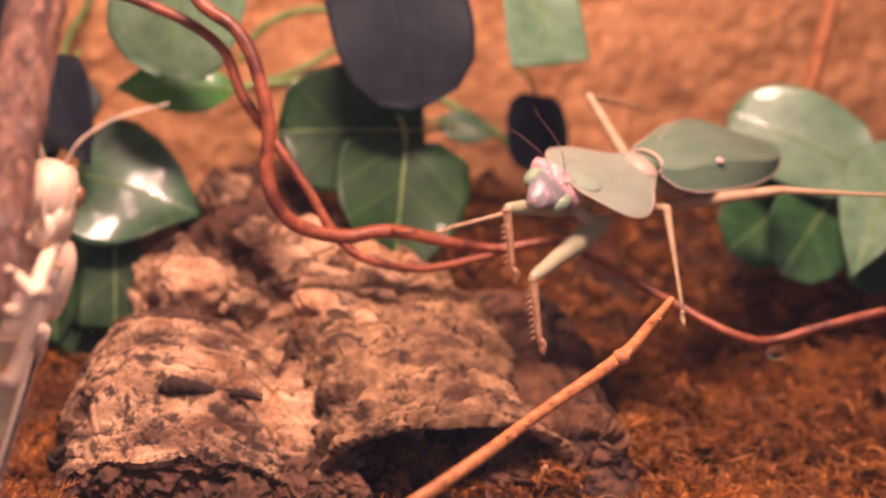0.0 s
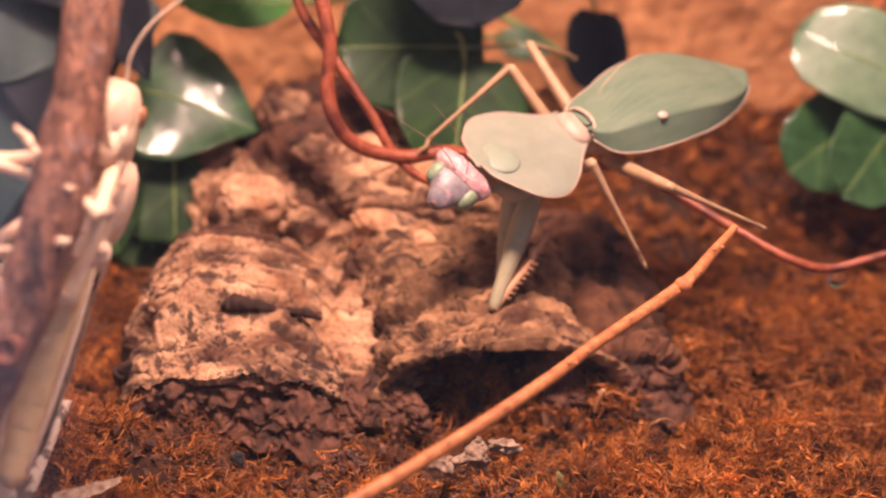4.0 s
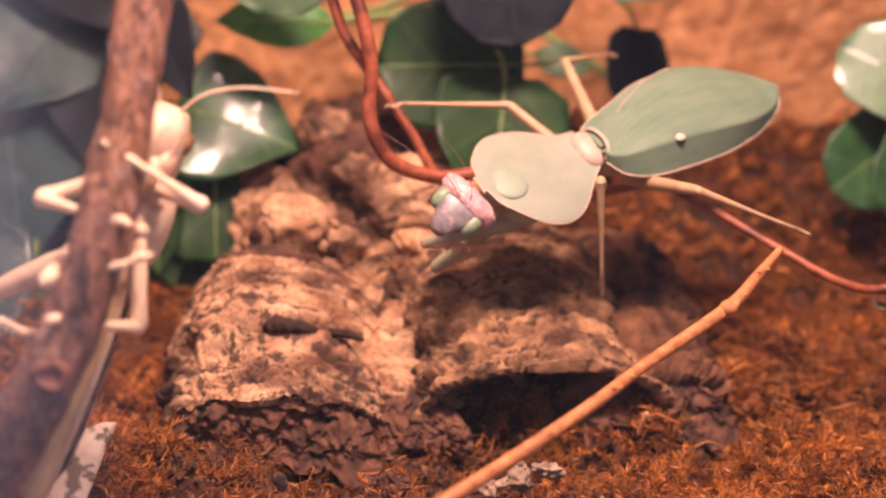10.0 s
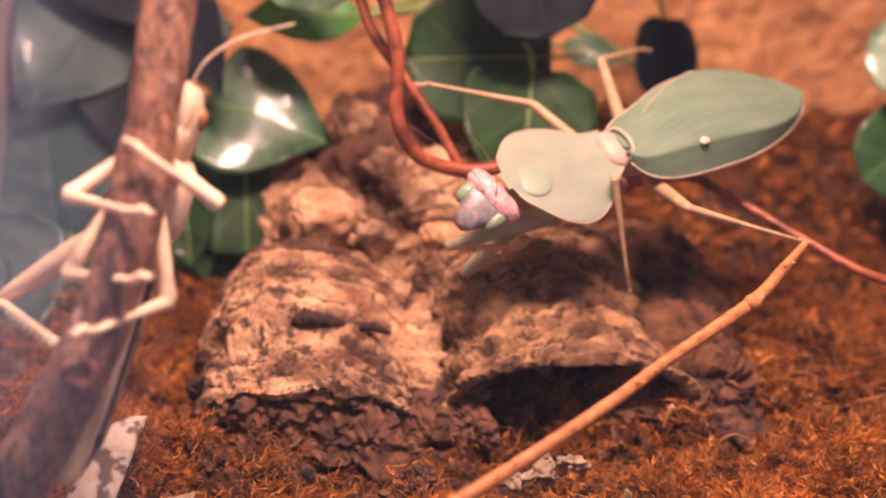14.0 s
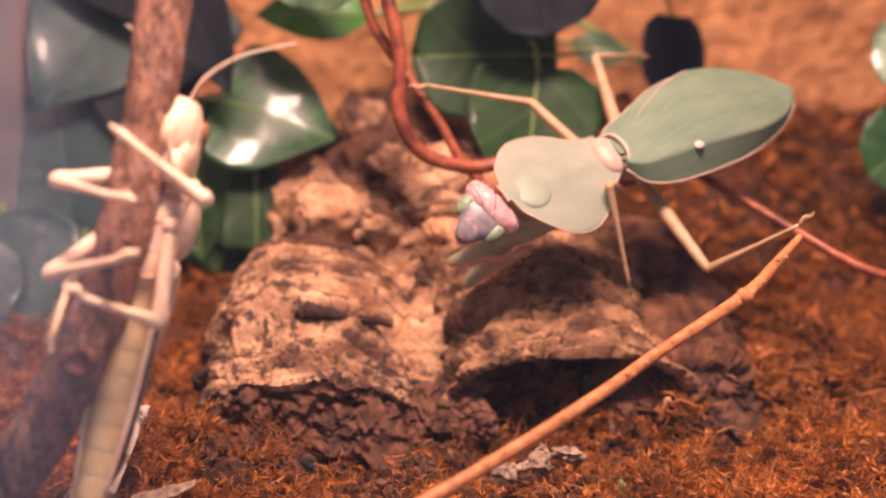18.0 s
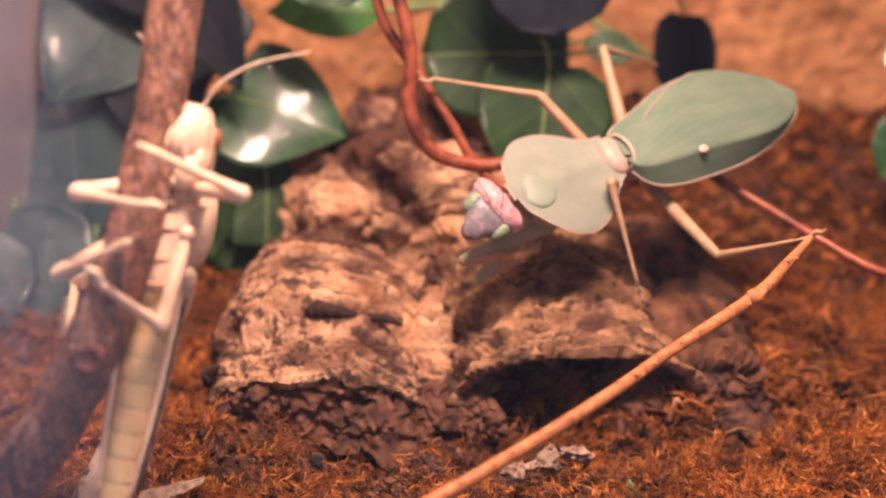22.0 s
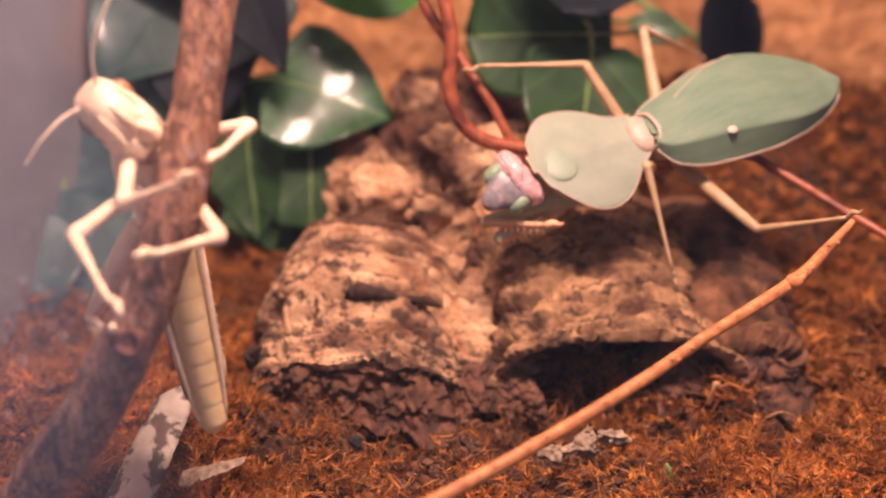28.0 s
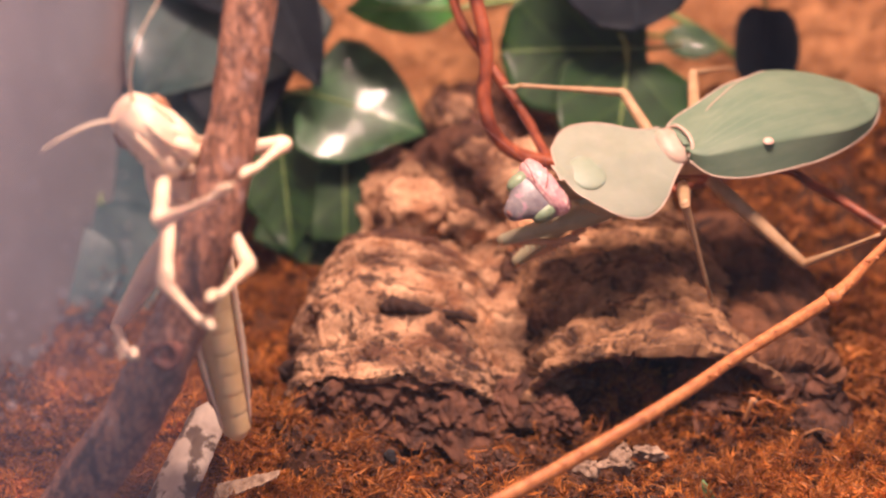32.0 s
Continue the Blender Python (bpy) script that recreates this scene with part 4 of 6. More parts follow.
def leaf(base, tip, face, width, kind, material, stem_to=None, label="glossy green leaf", fold=0.10, droop=0.12, seed=0, group="plant leaves"):
    """A leaf from base to tip, its upper side towards face."""
    base, tip = Vector(base), Vector(tip)
    way = tip - base
    length = way.length
    way.normalize()
    face = Vector(face)
    up = (face - way * face.dot(way)).normalized()
    side = way.cross(up)
    _, rows = leaf_outline(kind)
    us, ws = [r[0] for r in rows], [r[1] for r in rows]
    rnd = random.Random(seed)
    ph = rnd.uniform(0, 6)

    def at(u, v):
        w = float(np.interp(u, us, ws)) * width / 2
        wob = 0.03 * width * math.sin(9 * u + ph) * v * v
        return (v * w, u * length, -droop * length * (u - 0.3) ** 2 + fold * width * abs(v) ** 1.3 * (0.6 if v > 0 else 0.4) + wob)

    ob = thing("ivy_leaf", label, "leaf", group, data=mesh_of("ivy_leaf", *sheet_data(at, 34, 20, 0.0004), material))
    ob.matrix_world = Matrix.Translation(base) @ Matrix((side, way, up)).transposed().to_4x4()
    tube("midrib", [tuple(Vector(at(u, 0)) + Vector((0, 0, 0.0001))) for u in (0.0, 0.3, 0.6, 0.97)], [0.00045, 0.0004, 0.0003, 0.0001], material if material in (LEAF_NAVY, LEAF_TEAL) else STEM, ob, "raised midrib", n=16, sides=6)
    if stem_to is None:
        tube("stalk", [(0, 0.001, -0.0003), (0.001, -0.006, -0.003), (0.003, -0.012, -0.010)], [0.0006, 0.0007, 0.0008], STEM, ob, n=10, sides=8)
    else:
        inv = ob.matrix_world.inverted()
        q = inv @ Vector(stem_to)
        tube("stalk", [(0, 0.004, -0.0004), q * 0.5 + Vector((0, 0, 0.003)), q], [0.0008, 0.0009, 0.0011], STEM, ob, n=14, sides=8)
    return ob


def plants():
    leaf((-0.0488, 0.3390, 0.0500), (-0.0149, 0.3319, 0.0413), (0.10, -0.78, 0.62), 0.0395, "heart", LEAF_GLOSS, label="glossy mid-green ivy leaf with a lamp glint", seed=1, fold=0.06, droop=0.25)
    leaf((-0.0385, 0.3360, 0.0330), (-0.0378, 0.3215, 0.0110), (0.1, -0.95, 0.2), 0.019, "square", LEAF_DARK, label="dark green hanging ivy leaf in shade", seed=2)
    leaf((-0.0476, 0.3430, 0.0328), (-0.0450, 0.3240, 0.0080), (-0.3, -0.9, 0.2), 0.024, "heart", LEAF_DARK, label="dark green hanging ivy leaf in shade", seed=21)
    leaf((-0.0056, 0.3498, 0.0713), (-0.0367, 0.3423, 0.0736), (0.04, -0.78, 0.62), 0.0165, "oval", LEAF_BRIGHT, stem_to=(0.0257, 0.3600, 0.0714), label="bright emerald leaf lying flat, wet and shiny", seed=3)
    leaf((-0.0151, 0.3226, 0.1156), (-0.0242, 0.3204, 0.0789), (-0.2, -0.95, 0.3), 0.034, "blunt", LEAF_PALE, label="pale grey-green leaf seen from its dull side", seed=4)
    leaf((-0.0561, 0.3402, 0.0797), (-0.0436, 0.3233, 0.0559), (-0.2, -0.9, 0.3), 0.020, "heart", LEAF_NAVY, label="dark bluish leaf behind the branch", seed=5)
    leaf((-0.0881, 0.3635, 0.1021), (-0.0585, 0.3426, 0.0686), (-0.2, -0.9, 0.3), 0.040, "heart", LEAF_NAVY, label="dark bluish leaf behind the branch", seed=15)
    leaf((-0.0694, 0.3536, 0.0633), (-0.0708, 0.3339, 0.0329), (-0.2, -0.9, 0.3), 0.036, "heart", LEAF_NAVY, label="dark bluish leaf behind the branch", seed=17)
    leaf((0.0476, 0.3375, 0.0626), (0.0066, 0.3344, 0.0631), (0, -0.90, 0.4), 0.037, "blunt", LEAF_DARK, label="large dark green ivy leaf with pale veins", seed=6)
    leaf((0.0412, 0.3287, 0.0614), (0.0356, 0.3070, 0.0253), (0.1, -0.9, 0.45), 0.039, "heart", LEAF_DARK, label="dark green ivy leaf above the cork", seed=7)
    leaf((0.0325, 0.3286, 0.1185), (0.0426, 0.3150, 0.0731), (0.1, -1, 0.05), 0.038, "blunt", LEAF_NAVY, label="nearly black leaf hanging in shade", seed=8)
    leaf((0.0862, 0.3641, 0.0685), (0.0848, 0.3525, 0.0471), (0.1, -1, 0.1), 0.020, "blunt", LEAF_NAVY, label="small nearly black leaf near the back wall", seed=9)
    leaf((0.0753, 0.3457, 0.1163), (0.0810, 0.3273, 0.0839), (0.1, -0.9, 0.4), 0.0235, "square", LEAF_PALE, label="pale green leaf with a blunt end hanging from above", seed=10)
    leaf((0.0569, 0.3718, 0.0588), (0.0738, 0.3656, 0.0557), (0.1, -0.9, 0.4), 0.011, "oval", LEAF_MID, label="small green leaf near the back wall", seed=11)
    leaf((0.1727, 0.3187, 0.0562), (0.1388, 0.3374, 0.0696), (-0.50, -0.64, 0.58), 0.029, "blunt", LEAF_PALE, label="pale green ivy leaf on the moss", seed=12)
    leaf((0.1821, 0.3138, 0.0632), (0.1568, 0.2887, 0.0354), (-0.50, -0.65, 0.56), 0.026, "heart", LEAF_PALE, label="pale green ivy leaf tip on the moss", seed=13)
    leaf((0.1747, 0.3298, 0.0537), (0.1479, 0.3089, 0.0287), (0.1, -0.8, 0.5), 0.028, "blunt", LEAF_MID, label="green ivy leaf on the moss", seed=14)
    leaf((0.1677, 0.3393, 0.0462), (0.1382, 0.3252, 0.0308), (0.1, -0.8, 0.5), 0.028, "blunt", LEAF_MID, label="green ivy leaf on the moss", seed=16)
    leaf((0.1917, 0.3191, 0.0358), (0.1685, 0.3099, 0.0267), (0.1, -0.8, 0.5), 0.020, "blunt", LEAF_DARK, label="dark green ivy leaf on the moss", seed=18)
    leaf((0.2008, 0.3159, 0.0654), (0.1825, 0.2936, 0.0336), (0.1, -0.8, 0.5), 0.030, "heart", LEAF_MID, label="green ivy leaf on the moss", seed=19)
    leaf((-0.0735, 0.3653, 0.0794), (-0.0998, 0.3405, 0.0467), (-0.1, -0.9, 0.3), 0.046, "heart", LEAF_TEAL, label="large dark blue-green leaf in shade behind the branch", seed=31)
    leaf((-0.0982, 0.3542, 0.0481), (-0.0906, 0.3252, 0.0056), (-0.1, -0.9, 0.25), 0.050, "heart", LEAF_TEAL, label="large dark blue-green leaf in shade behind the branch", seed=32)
    # three leaves added to make the shadowed low left corner dark
    leaf((-0.1080, 0.3244, 0.0215), (-0.1052, 0.2840, -0.0146), (0.1, -0.95, 0.15), 0.046, "heart", LEAF_TEAL, label="dark blue-green leaf added low to darken the corner", seed=36)
    leaf((-0.1189, 0.3131, 0.0206), (-0.1217, 0.2810, -0.0113), (0.2, -0.95, 0.15), 0.044, "heart", LEAF_TEAL, label="dark blue-green leaf added low to darken the corner", seed=37)
    leaf((-0.0868, 0.3259, 0.0123), (-0.0872, 0.2929, -0.0142), (0.0, -0.95, 0.15), 0.034, "heart", LEAF_DARK, label="dark green leaf added low to darken the corner", seed=38)
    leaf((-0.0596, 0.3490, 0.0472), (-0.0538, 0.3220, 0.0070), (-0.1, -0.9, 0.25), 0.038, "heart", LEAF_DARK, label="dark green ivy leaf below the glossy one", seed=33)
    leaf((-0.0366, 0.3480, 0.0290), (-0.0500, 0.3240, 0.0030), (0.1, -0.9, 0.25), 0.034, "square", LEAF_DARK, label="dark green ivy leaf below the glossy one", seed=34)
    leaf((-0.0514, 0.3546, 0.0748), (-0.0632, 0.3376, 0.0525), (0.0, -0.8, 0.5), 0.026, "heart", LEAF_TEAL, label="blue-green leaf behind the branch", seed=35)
    stem = thing("trailing_ivy", "thin yellow-green trailing ivy shoots", "plant")
    for pts in ([(0.0257, 0.3601, 0.0717), (0.0157, 0.3603, 0.0732), (0.0074, 0.3581, 0.0717), (-0.0008, 0.3542, 0.0714)], [(0.0267, 0.3766, 0.0914), (0.0149, 0.3786, 0.0909), (0.0030, 0.3791, 0.0855), (-0.0039, 0.3772, 0.0753)],
                [(0.0302, 0.3755, 0.0831), (0.0217, 0.3754, 0.0778), (0.0097, 0.3737, 0.0718), (-0.0022, 0.3749, 0.0688)], [(-0.0587, 0.3910, 0.0705), (-0.0552, 0.3934, 0.0807), (-0.0500, 0.3951, 0.0892), (-0.0465, 0.3981, 0.1010)],
                [(0.0525, 0.3804, 0.0670), (0.0662, 0.3740, 0.0611), (0.0760, 0.3673, 0.0554), (0.0863, 0.3624, 0.0457)]):
        tube("stem", pts, [0.0011] * 4, STEM, stem, n=24, sides=8)


def litter():
    strip = thing("mottled_strip", "pale shed skin strip with dark mottling, stuck in the moss", "shed skin")
    a, b = Vector((-0.0533, 0.2143, 0.0183)), Vector((-0.0613, 0.1895, 0.0034))
    way = (b - a)
    side = Vector((0.9, 0.2, 0.25)).normalized()

    def at(u, v):
        p = a + way * u + side * (v * (0.0050 + 0.0012 * u)) + Vector((0, -0.35, 0.9)) * (0.0016 * (1 - v * v)) + Vector((0, -0.3, 0.9)) * 0.0005 * noise.noise(Vector((u * 18, v * 3, 0)))
        return p
    part("strip", mesh_of("strip", *sheet_data(at, 40, 10, 0.0006), SHED), strip)
    flat = thing("pale_sliver", "flat pale sliver of dry leaf on the moss", "leaf litter")
    c, d = Vector((-0.0510, 0.1988, 0.0051)), Vector((-0.0390, 0.2038, 0.0065))

    def lies(u, v):
        return c + (d - c) * u + Vector((0.15, 0.75, 0.35)) * (v * 0.0028 * (1 - 0.6 * u)) + Vector((0, 0, 0.0022 + 0.0005 * noise.noise(Vector((u * 9, v, 5)))))
    part("blade", mesh_of("blade", *sheet_data(lies, 24, 8, 0.0004), PEBBLE), flat)
    pellet = thing("dark_pellet", "small blackish pellet lying on the moss", "pellet", data=mesh_of("dark_pellet", [Vector(p) * (1 + 0.5 * noise.noise(Vector(p) * 900)) for p in ball_data((0, 0, 0), (0.0014, 0.0012, 0.0017), 14, 10)[0]], ball_data((0, 0, 0), (1, 1, 1), 14, 10)[1], PELLET))
    pellet.location = (-0.0178, 0.2154, 0.0056)
    rnd = random.Random(3)
    for at_, r in (((0.0288, 0.2116, 0.0068), 0.0035), ((0.0235, 0.2103, 0.0063), 0.0025), ((0.0347, 0.2132, 0.0078), 0.0028), ((0.0591, 0.2297, 0.0110), 0.0010), ((0.0303, 0.2153, 0.0078), 0.002)):
        v, f = ball_data((0, 0, 0), (r, r * 0.7, r * 0.45), 32, 22)
        v = [Vector(p) * (1 + 0.9 * noise.fractal(Vector(p) * 480 + Vector((r * 9000, 0, 0)), 0.5, 2.1, 5)) for p in v]
        chip = thing("pale_chip", "small pale flake of bark in the moss", "bark chip", "pale chips", data=mesh_of("pale_chip", v, f, PEBBLE))
        chip.matrix_world = Matrix.Translation(at_) @ pose(0, 0, 0, rnd.uniform(-20, 20), rnd.uniform(-20, 20), rnd.uniform(0, 90))
    sprig = thing("green_sprig", "short green moss shoot standing in the coir", "moss shoot")
    tube("shoot", [(0.0486, 0.2072, -0.0052), (0.0476, 0.2072, -0.0012), (0.0464, 0.2085, 0.0022), (0.0455, 0.2096, 0.0042)], [0.0009, 0.0012, 0.0010, 0.0003], GREEN, sprig, n=10, sides=8, rough=0.3, rough_scale=900)


# ---- animals ----
def limb(name, owner, hip, thigh, shin, thick, materials, foot=0.0, spines=0, bulge=1.0, label=""):
    """A leg in two stiff pieces: the femur turns at the hip, the tibia at the knee."""
    t0, t1, t2 = thick
    femur = tube("femur", [(0, 0, 0), (0, thigh * 0.3, 0), (0, thigh * 0.75, 0), (0, thigh * 0.97, 0), (0, thigh * 1.02, 0)], [t0 * 0.8, t0 * bulge, (t0 + t1) / 2, t1 * 1.15, t1 * 0.6], materials[0], owner, label, n=18, sides=12)
    pieces = [tube_data([(0, 0, 0), (0, shin * 0.1, 0), (0, shin * 0.6, 0), (0, shin, 0)], [t1 * 1.1, t1 * 0.9, t2, t2 * 0.9], n=12, sides=10)]
    if foot:
        pieces.append(tube_data([(0, shin, 0), (0, shin + foot * 0.4, -foot * 0.25), (0, shin + foot * 0.75, -foot * 0.15), (0, shin + foot, -foot * 0.3)], [t2, t2 * 1.15, t2 * 0.8, t2 * 0.35], n=9, sides=8))
    for k in range(spines):
        y = shin * (0.25 + 0.7 * k / max(spines - 1, 1))
        for s in (-1, 1):
            pieces.append(tube_data([(s * t2 * 0.5, y, t2 * 0.5), (s * t2 * 1.6, y + t2 * 0.8, t2 * 2.2)], [t2 * 0.35, t2 * 0.06], n=2, sides=5))
    part("tibia", mesh_of("tibia", *joined(*pieces), materials[1]), femur)
    return femur


def bend(femur, body_at, hip, thigh, shin, rows):
    """Rows for a leg: seconds, foot and knee in the tank's space; returns the rows of the femur and of the tibia."""
    upper, lower = [], []
    hip = Vector(hip)
    for t, foot, knee in rows:
        inv = body_at(t).inverted()
        f, k = inv @ Vector(foot), inv @ Vector(knee)
        way = f - hip
        d = min(max(way.length, abs(thigh - shin) + 0.0015), thigh + shin - 0.0004)
        way.normalize()
        a = (thigh * thigh - shin * shin + d * d) / (2 * d)
        h = math.sqrt(max(thigh * thigh - a * a, 1e-9))
        out = (k - hip) - way * (k - hip).dot(way)
        out.normalize()
        joint, end = hip + way * a + out * h, hip + way * d
        y = (joint - hip).normalized()
        x = way.cross(out).normalized()
        z = x.cross(y)
        m = Matrix((x, y, z)).transposed()
        q = m.transposed() @ (end - joint).normalized()
        upper.append((t, Matrix.Translation(hip) @ m.to_4x4()))
        lower.append((t, pose(0, thigh, 0, math.degrees(math.atan2(q.z, q.y)))))
    return upper, lower


def between(rows):
    """The pose at any time between rows."""
    def at(t):
        for (t0, a), (t1, b) in zip(rows, rows[1:]):
            if t <= t1:
                return a.lerp(b, min(max((t - t0) / (t1 - t0), 0), 1))
        return rows[-1][1]
    return at


def lying(head, tail, roll, length=0.068, share=0.34):
    """The pose of the locust: head and tail in the tank's space, belly towards the front, turned by roll."""
    head, tail = Vector(head), Vector(tail)
    y = (head - tail).normalized()
    front = Vector((0, -0.92, 0.39))
    belly = (front - y * front.dot(y)).normalized()
    z = -(Matrix.Rotation(radians(roll), 3, y) @ belly)
    x = y.cross(z)
    return Matrix.Translation(head - y * length * share) @ Matrix((x, y, z)).transposed().to_4x4()


LOCUST_ROWS = [
    (0, lying((-0.0339, 0.2053, 0.0834), (-0.0524, 0.1892, 0.0199), -5)),
    (4, lying((-0.0347, 0.2053, 0.0840), (-0.0536, 0.1837, 0.0223), -5)),
    (4.5, lying((-0.0351, 0.2066, 0.0851), (-0.0540, 0.1840, 0.0235), -5)),
    (6.5, lying((-0.0353, 0.2044, 0.0885), (-0.0552, 0.1827, 0.0257), -8)),
    (9, lying((-0.0347, 0.2054, 0.0844), (-0.0575, 0.1847, 0.0227), -8)),
    (11, lying((-0.0351, 0.2046, 0.0857), (-0.0579, 0.1831, 0.0241), -8)),
    (13, lying((-0.0368, 0.2051, 0.0892), (-0.0564, 0.1828, 0.0274), -14)),
    (14.5, lying((-0.0364, 0.2029, 0.0889), (-0.0559, 0.1799, 0.0276), -12)),
    (17, lying((-0.0357, 0.1978, 0.0886), (-0.0536, 0.1746, 0.0279), -10)),
    (19, lying((-0.0341, 0.1964, 0.0859), (-0.0488, 0.1723, 0.0240), 0)),
    (21, lying((-0.0341, 0.1964, 0.0857), (-0.0483, 0.1722, 0.0240), 0)),
    (23, lying((-0.0344, 0.1962, 0.0873), (-0.0487, 0.1713, 0.0251), -8)),
    (23.5, lying((-0.0377, 0.1991, 0.0892), (-0.0447, 0.1713, 0.0268), 0)),
    (24, lying((-0.0479, 0.1990, 0.0920), (-0.0405, 0.1715, 0.0297), 10)),
    (24.5, lying((-0.0518, 0.1972, 0.0924), (-0.0333, 0.1722, 0.0301), 15)),
    (25, lying((-0.0520, 0.1961, 0.0915), (-0.0345, 0.1732, 0.0299), 15)),
    (28, lying((-0.0512, 0.1952, 0.0919), (-0.0415, 0.1912, 0.0247), 15)),
    (30, lying((-0.0519, 0.1932, 0.0918), (-0.0411, 0.1958, 0.0247), 15)),
    (32, lying((-0.0508, 0.1925, 0.0925), (-0.0440, 0.1929, 0.0248), 15)),
]
LOCUST_LEGS = {}
LOCUST_HEAD = []
LOCUST_HIPS = {"fore_left": (0.0030, 0.0095, -0.0030), "fore_right": (-0.0030, 0.0095, -0.0030), "mid_left": (0.0036, 0.0020, -0.0034), "mid_right": (-0.0036, 0.0020, -0.0034),
               "hind_left": (0.0042, -0.0045, -0.0015), "hind_right": (-0.0042, -0.0045, -0.0015)}
LOCUST_SIZE = {"fore": (0.0140, 0.0140), "mid": (0.0155, 0.0155), "hind": (0.024, 0.022)}


def locust():
    top = thing("locust", "pale cream-pink locust clinging to the branch", "locust")
    top.location = LOCUST_ROWS[0][1].translation
    v, f = loft_data([(0.0080, 0.0038, 0.0048, -0.0026), (0.0110, 0.0045, 0.0056, -0.0052), (0.0155, 0.0048, 0.0054, -0.0078), (0.0195, 0.0042, 0.0042, -0.0074), (0.0224, 0.0030, 0.0018, -0.0048), (0.0231, 0.0012, -0.0006, -0.0026)], 20, 22)
    head = part("head", mesh_of("head", v, f, LOCUST_SKIN), top)
    LOCUST_HEAD.append(head)
    for s in (-1, 1):
        part("eye", mesh_of("eye", *ball_data((s * 0.0042, 0.0180, -0.0006), (0.0012, 0.0021, 0.0016)), LOCUST_EYE), head, "reddish-brown bulging eye")
        part("jaw", mesh_of("jaw", *ball_data((s * 0.0019, 0.0118, -0.0058), (0.0020, 0.0030, 0.0016)), LOCUST_SKIN), head)
    for s in (-1, 1):
        tube("face_ridge", [(s * 0.0012, 0.0226, -0.0030), (s * 0.0013, 0.0190, -0.0072), (s * 0.0016, 0.0150, -0.0080), (s * 0.0026, 0.0115, -0.0070)], [0.0003, 0.00045, 0.0004, 0.0003], LOCUST_SKIN, head, n=16, sides=8)
        part("cheek", mesh_of("cheek", *ball_data((s * 0.0031, 0.0138, -0.0030), (0.0018, 0.0036, 0.0034)), LOCUST_SKIN), head)
    part("lip", mesh_of("lip", *ball_data((0, 0.0100, -0.0054), (0.0024, 0.0012, 0.0014)), LOCUST_SKIN), head)
    v, f = loft_data([(0.0105, 0.0050, 0.0060, -0.0018), (0.0080, 0.0063, 0.0068, -0.0034), (0.0035, 0.0067, 0.0072, -0.0036), (-0.0020, 0.0058, 0.0074, -0.0012), (-0.0050, 0.0024, 0.0070, 0.0040)], 20, 16)
    part("pronotum", mesh_of("pronotum", v, f, LOCUST_SKIN), top)
    v, f = loft_data([(0.0100, 0.0030, 0.0030, -0.0036), (0.0060, 0.0044, 0.0030, -0.0048), (0.0000, 0.0049, 0.0040, -0.0054), (-0.0060, 0.0046, 0.0040, -0.0052), (-0.0085, 0.0036, 0.0034, -0.0040)], 18, 16)
    part("chest", mesh_of("chest", v, f, LOCUST_SKIN), top)
    for s in (-1, 1):
        tube("suture", [(s * 0.0038, 0.0200, -0.0040), (s * 0.0040, 0.0160, -0.0050), (s * 0.0034, 0.0120, -0.0052)], [0.0002, 0.0003, 0.0002], LOCUST_SEAM, head, "fine brown seam", n=12, sides=6)
        tube("suture", [(s * 0.0052, 0.0070, -0.0010), (s * 0.0050, 0.0066, -0.0034), (s * 0.0030, 0.0062, -0.0046)], [0.0002, 0.0003, 0.0002], LOCUST_SEAM, top, "fine brown seam", n=12, sides=6)
    for y in (0.0072, 0.0030, -0.0020, -0.0062):
        tube("suture", [(-0.0040, y, -0.0036), (0.0, y - 0.0008, -0.0054), (0.0040, y, -0.0036)], [0.0002, 0.00035, 0.0002], LOCUST_SEAM, top, "fine brown seam", n=14, sides=6)
    for s in (-1, 1):
        tube("side_line", [(s * 0.0040, -0.0060, -0.0014), (s * 0.0041, -0.0160, -0.0016), (s * 0.0036, -0.0300, -0.0014), (s * 0.0026, -0.0430, -0.0010)], [0.0004, 0.0006, 0.0006, 0.0003], LOCUST_SKIN, top, "pale line along the abdomen", n=24, sides=8)
    for k in range(9):
        y0 = -0.0065 - 0.0042 * k
        r = 0.0042 - 0.00019 * k
        r1 = r - 0.00014
        v, f = loft_data([(y0 + 0.0006, r1 * 0.99, r1 * 0.95, -r1 * 0.99), (y0, r, r * 0.95, -r), (y0 - 0.0020, r * 1.0, r * 0.95, -r * 1.0), (y0 - 0.0040, r * 0.98, r * 0.93, -r * 0.97), (y0 - 0.0044, r1 * 0.98, r1 * 0.93, -r1 * 0.98)], 18, 10)
        part("abdomen_ring", mesh_of("abdomen_ring", v, f, LOCUST_BELLY), top)
    v, f = loft_data([(-0.0435, 0.0024, 0.0022, -0.0023), (-0.0452, 0.0020, 0.0019, -0.0019), (-0.0466, 0.0008, 0.0008, -0.0006)], 14, 8)
    part("tail_tip", mesh_of("tail_tip", v, f, LOCUST_BELLY), top)
    for s in (-1, 1):
        def wing_at(u, v, s=s):
            w = float(np.interp(u, (0, 0.12, 0.6, 0.88, 1), (0.55, 1.0, 0.96, 0.80, 0.25)))
            t = (v + 1) / 2
            return (s * (0.0004 + 0.0045 * w * math.sin(t * math.pi / 2)), 0.0020 - 0.046 * u, 0.0060 - 0.0014 * u - 0.0050 * w * t ** 1.8)
        part("wing", mesh_of("wing", *sheet_data(wing_at, 40, 16, 0.0002), LOCUST_WING), top, "mottled brown folded wing")
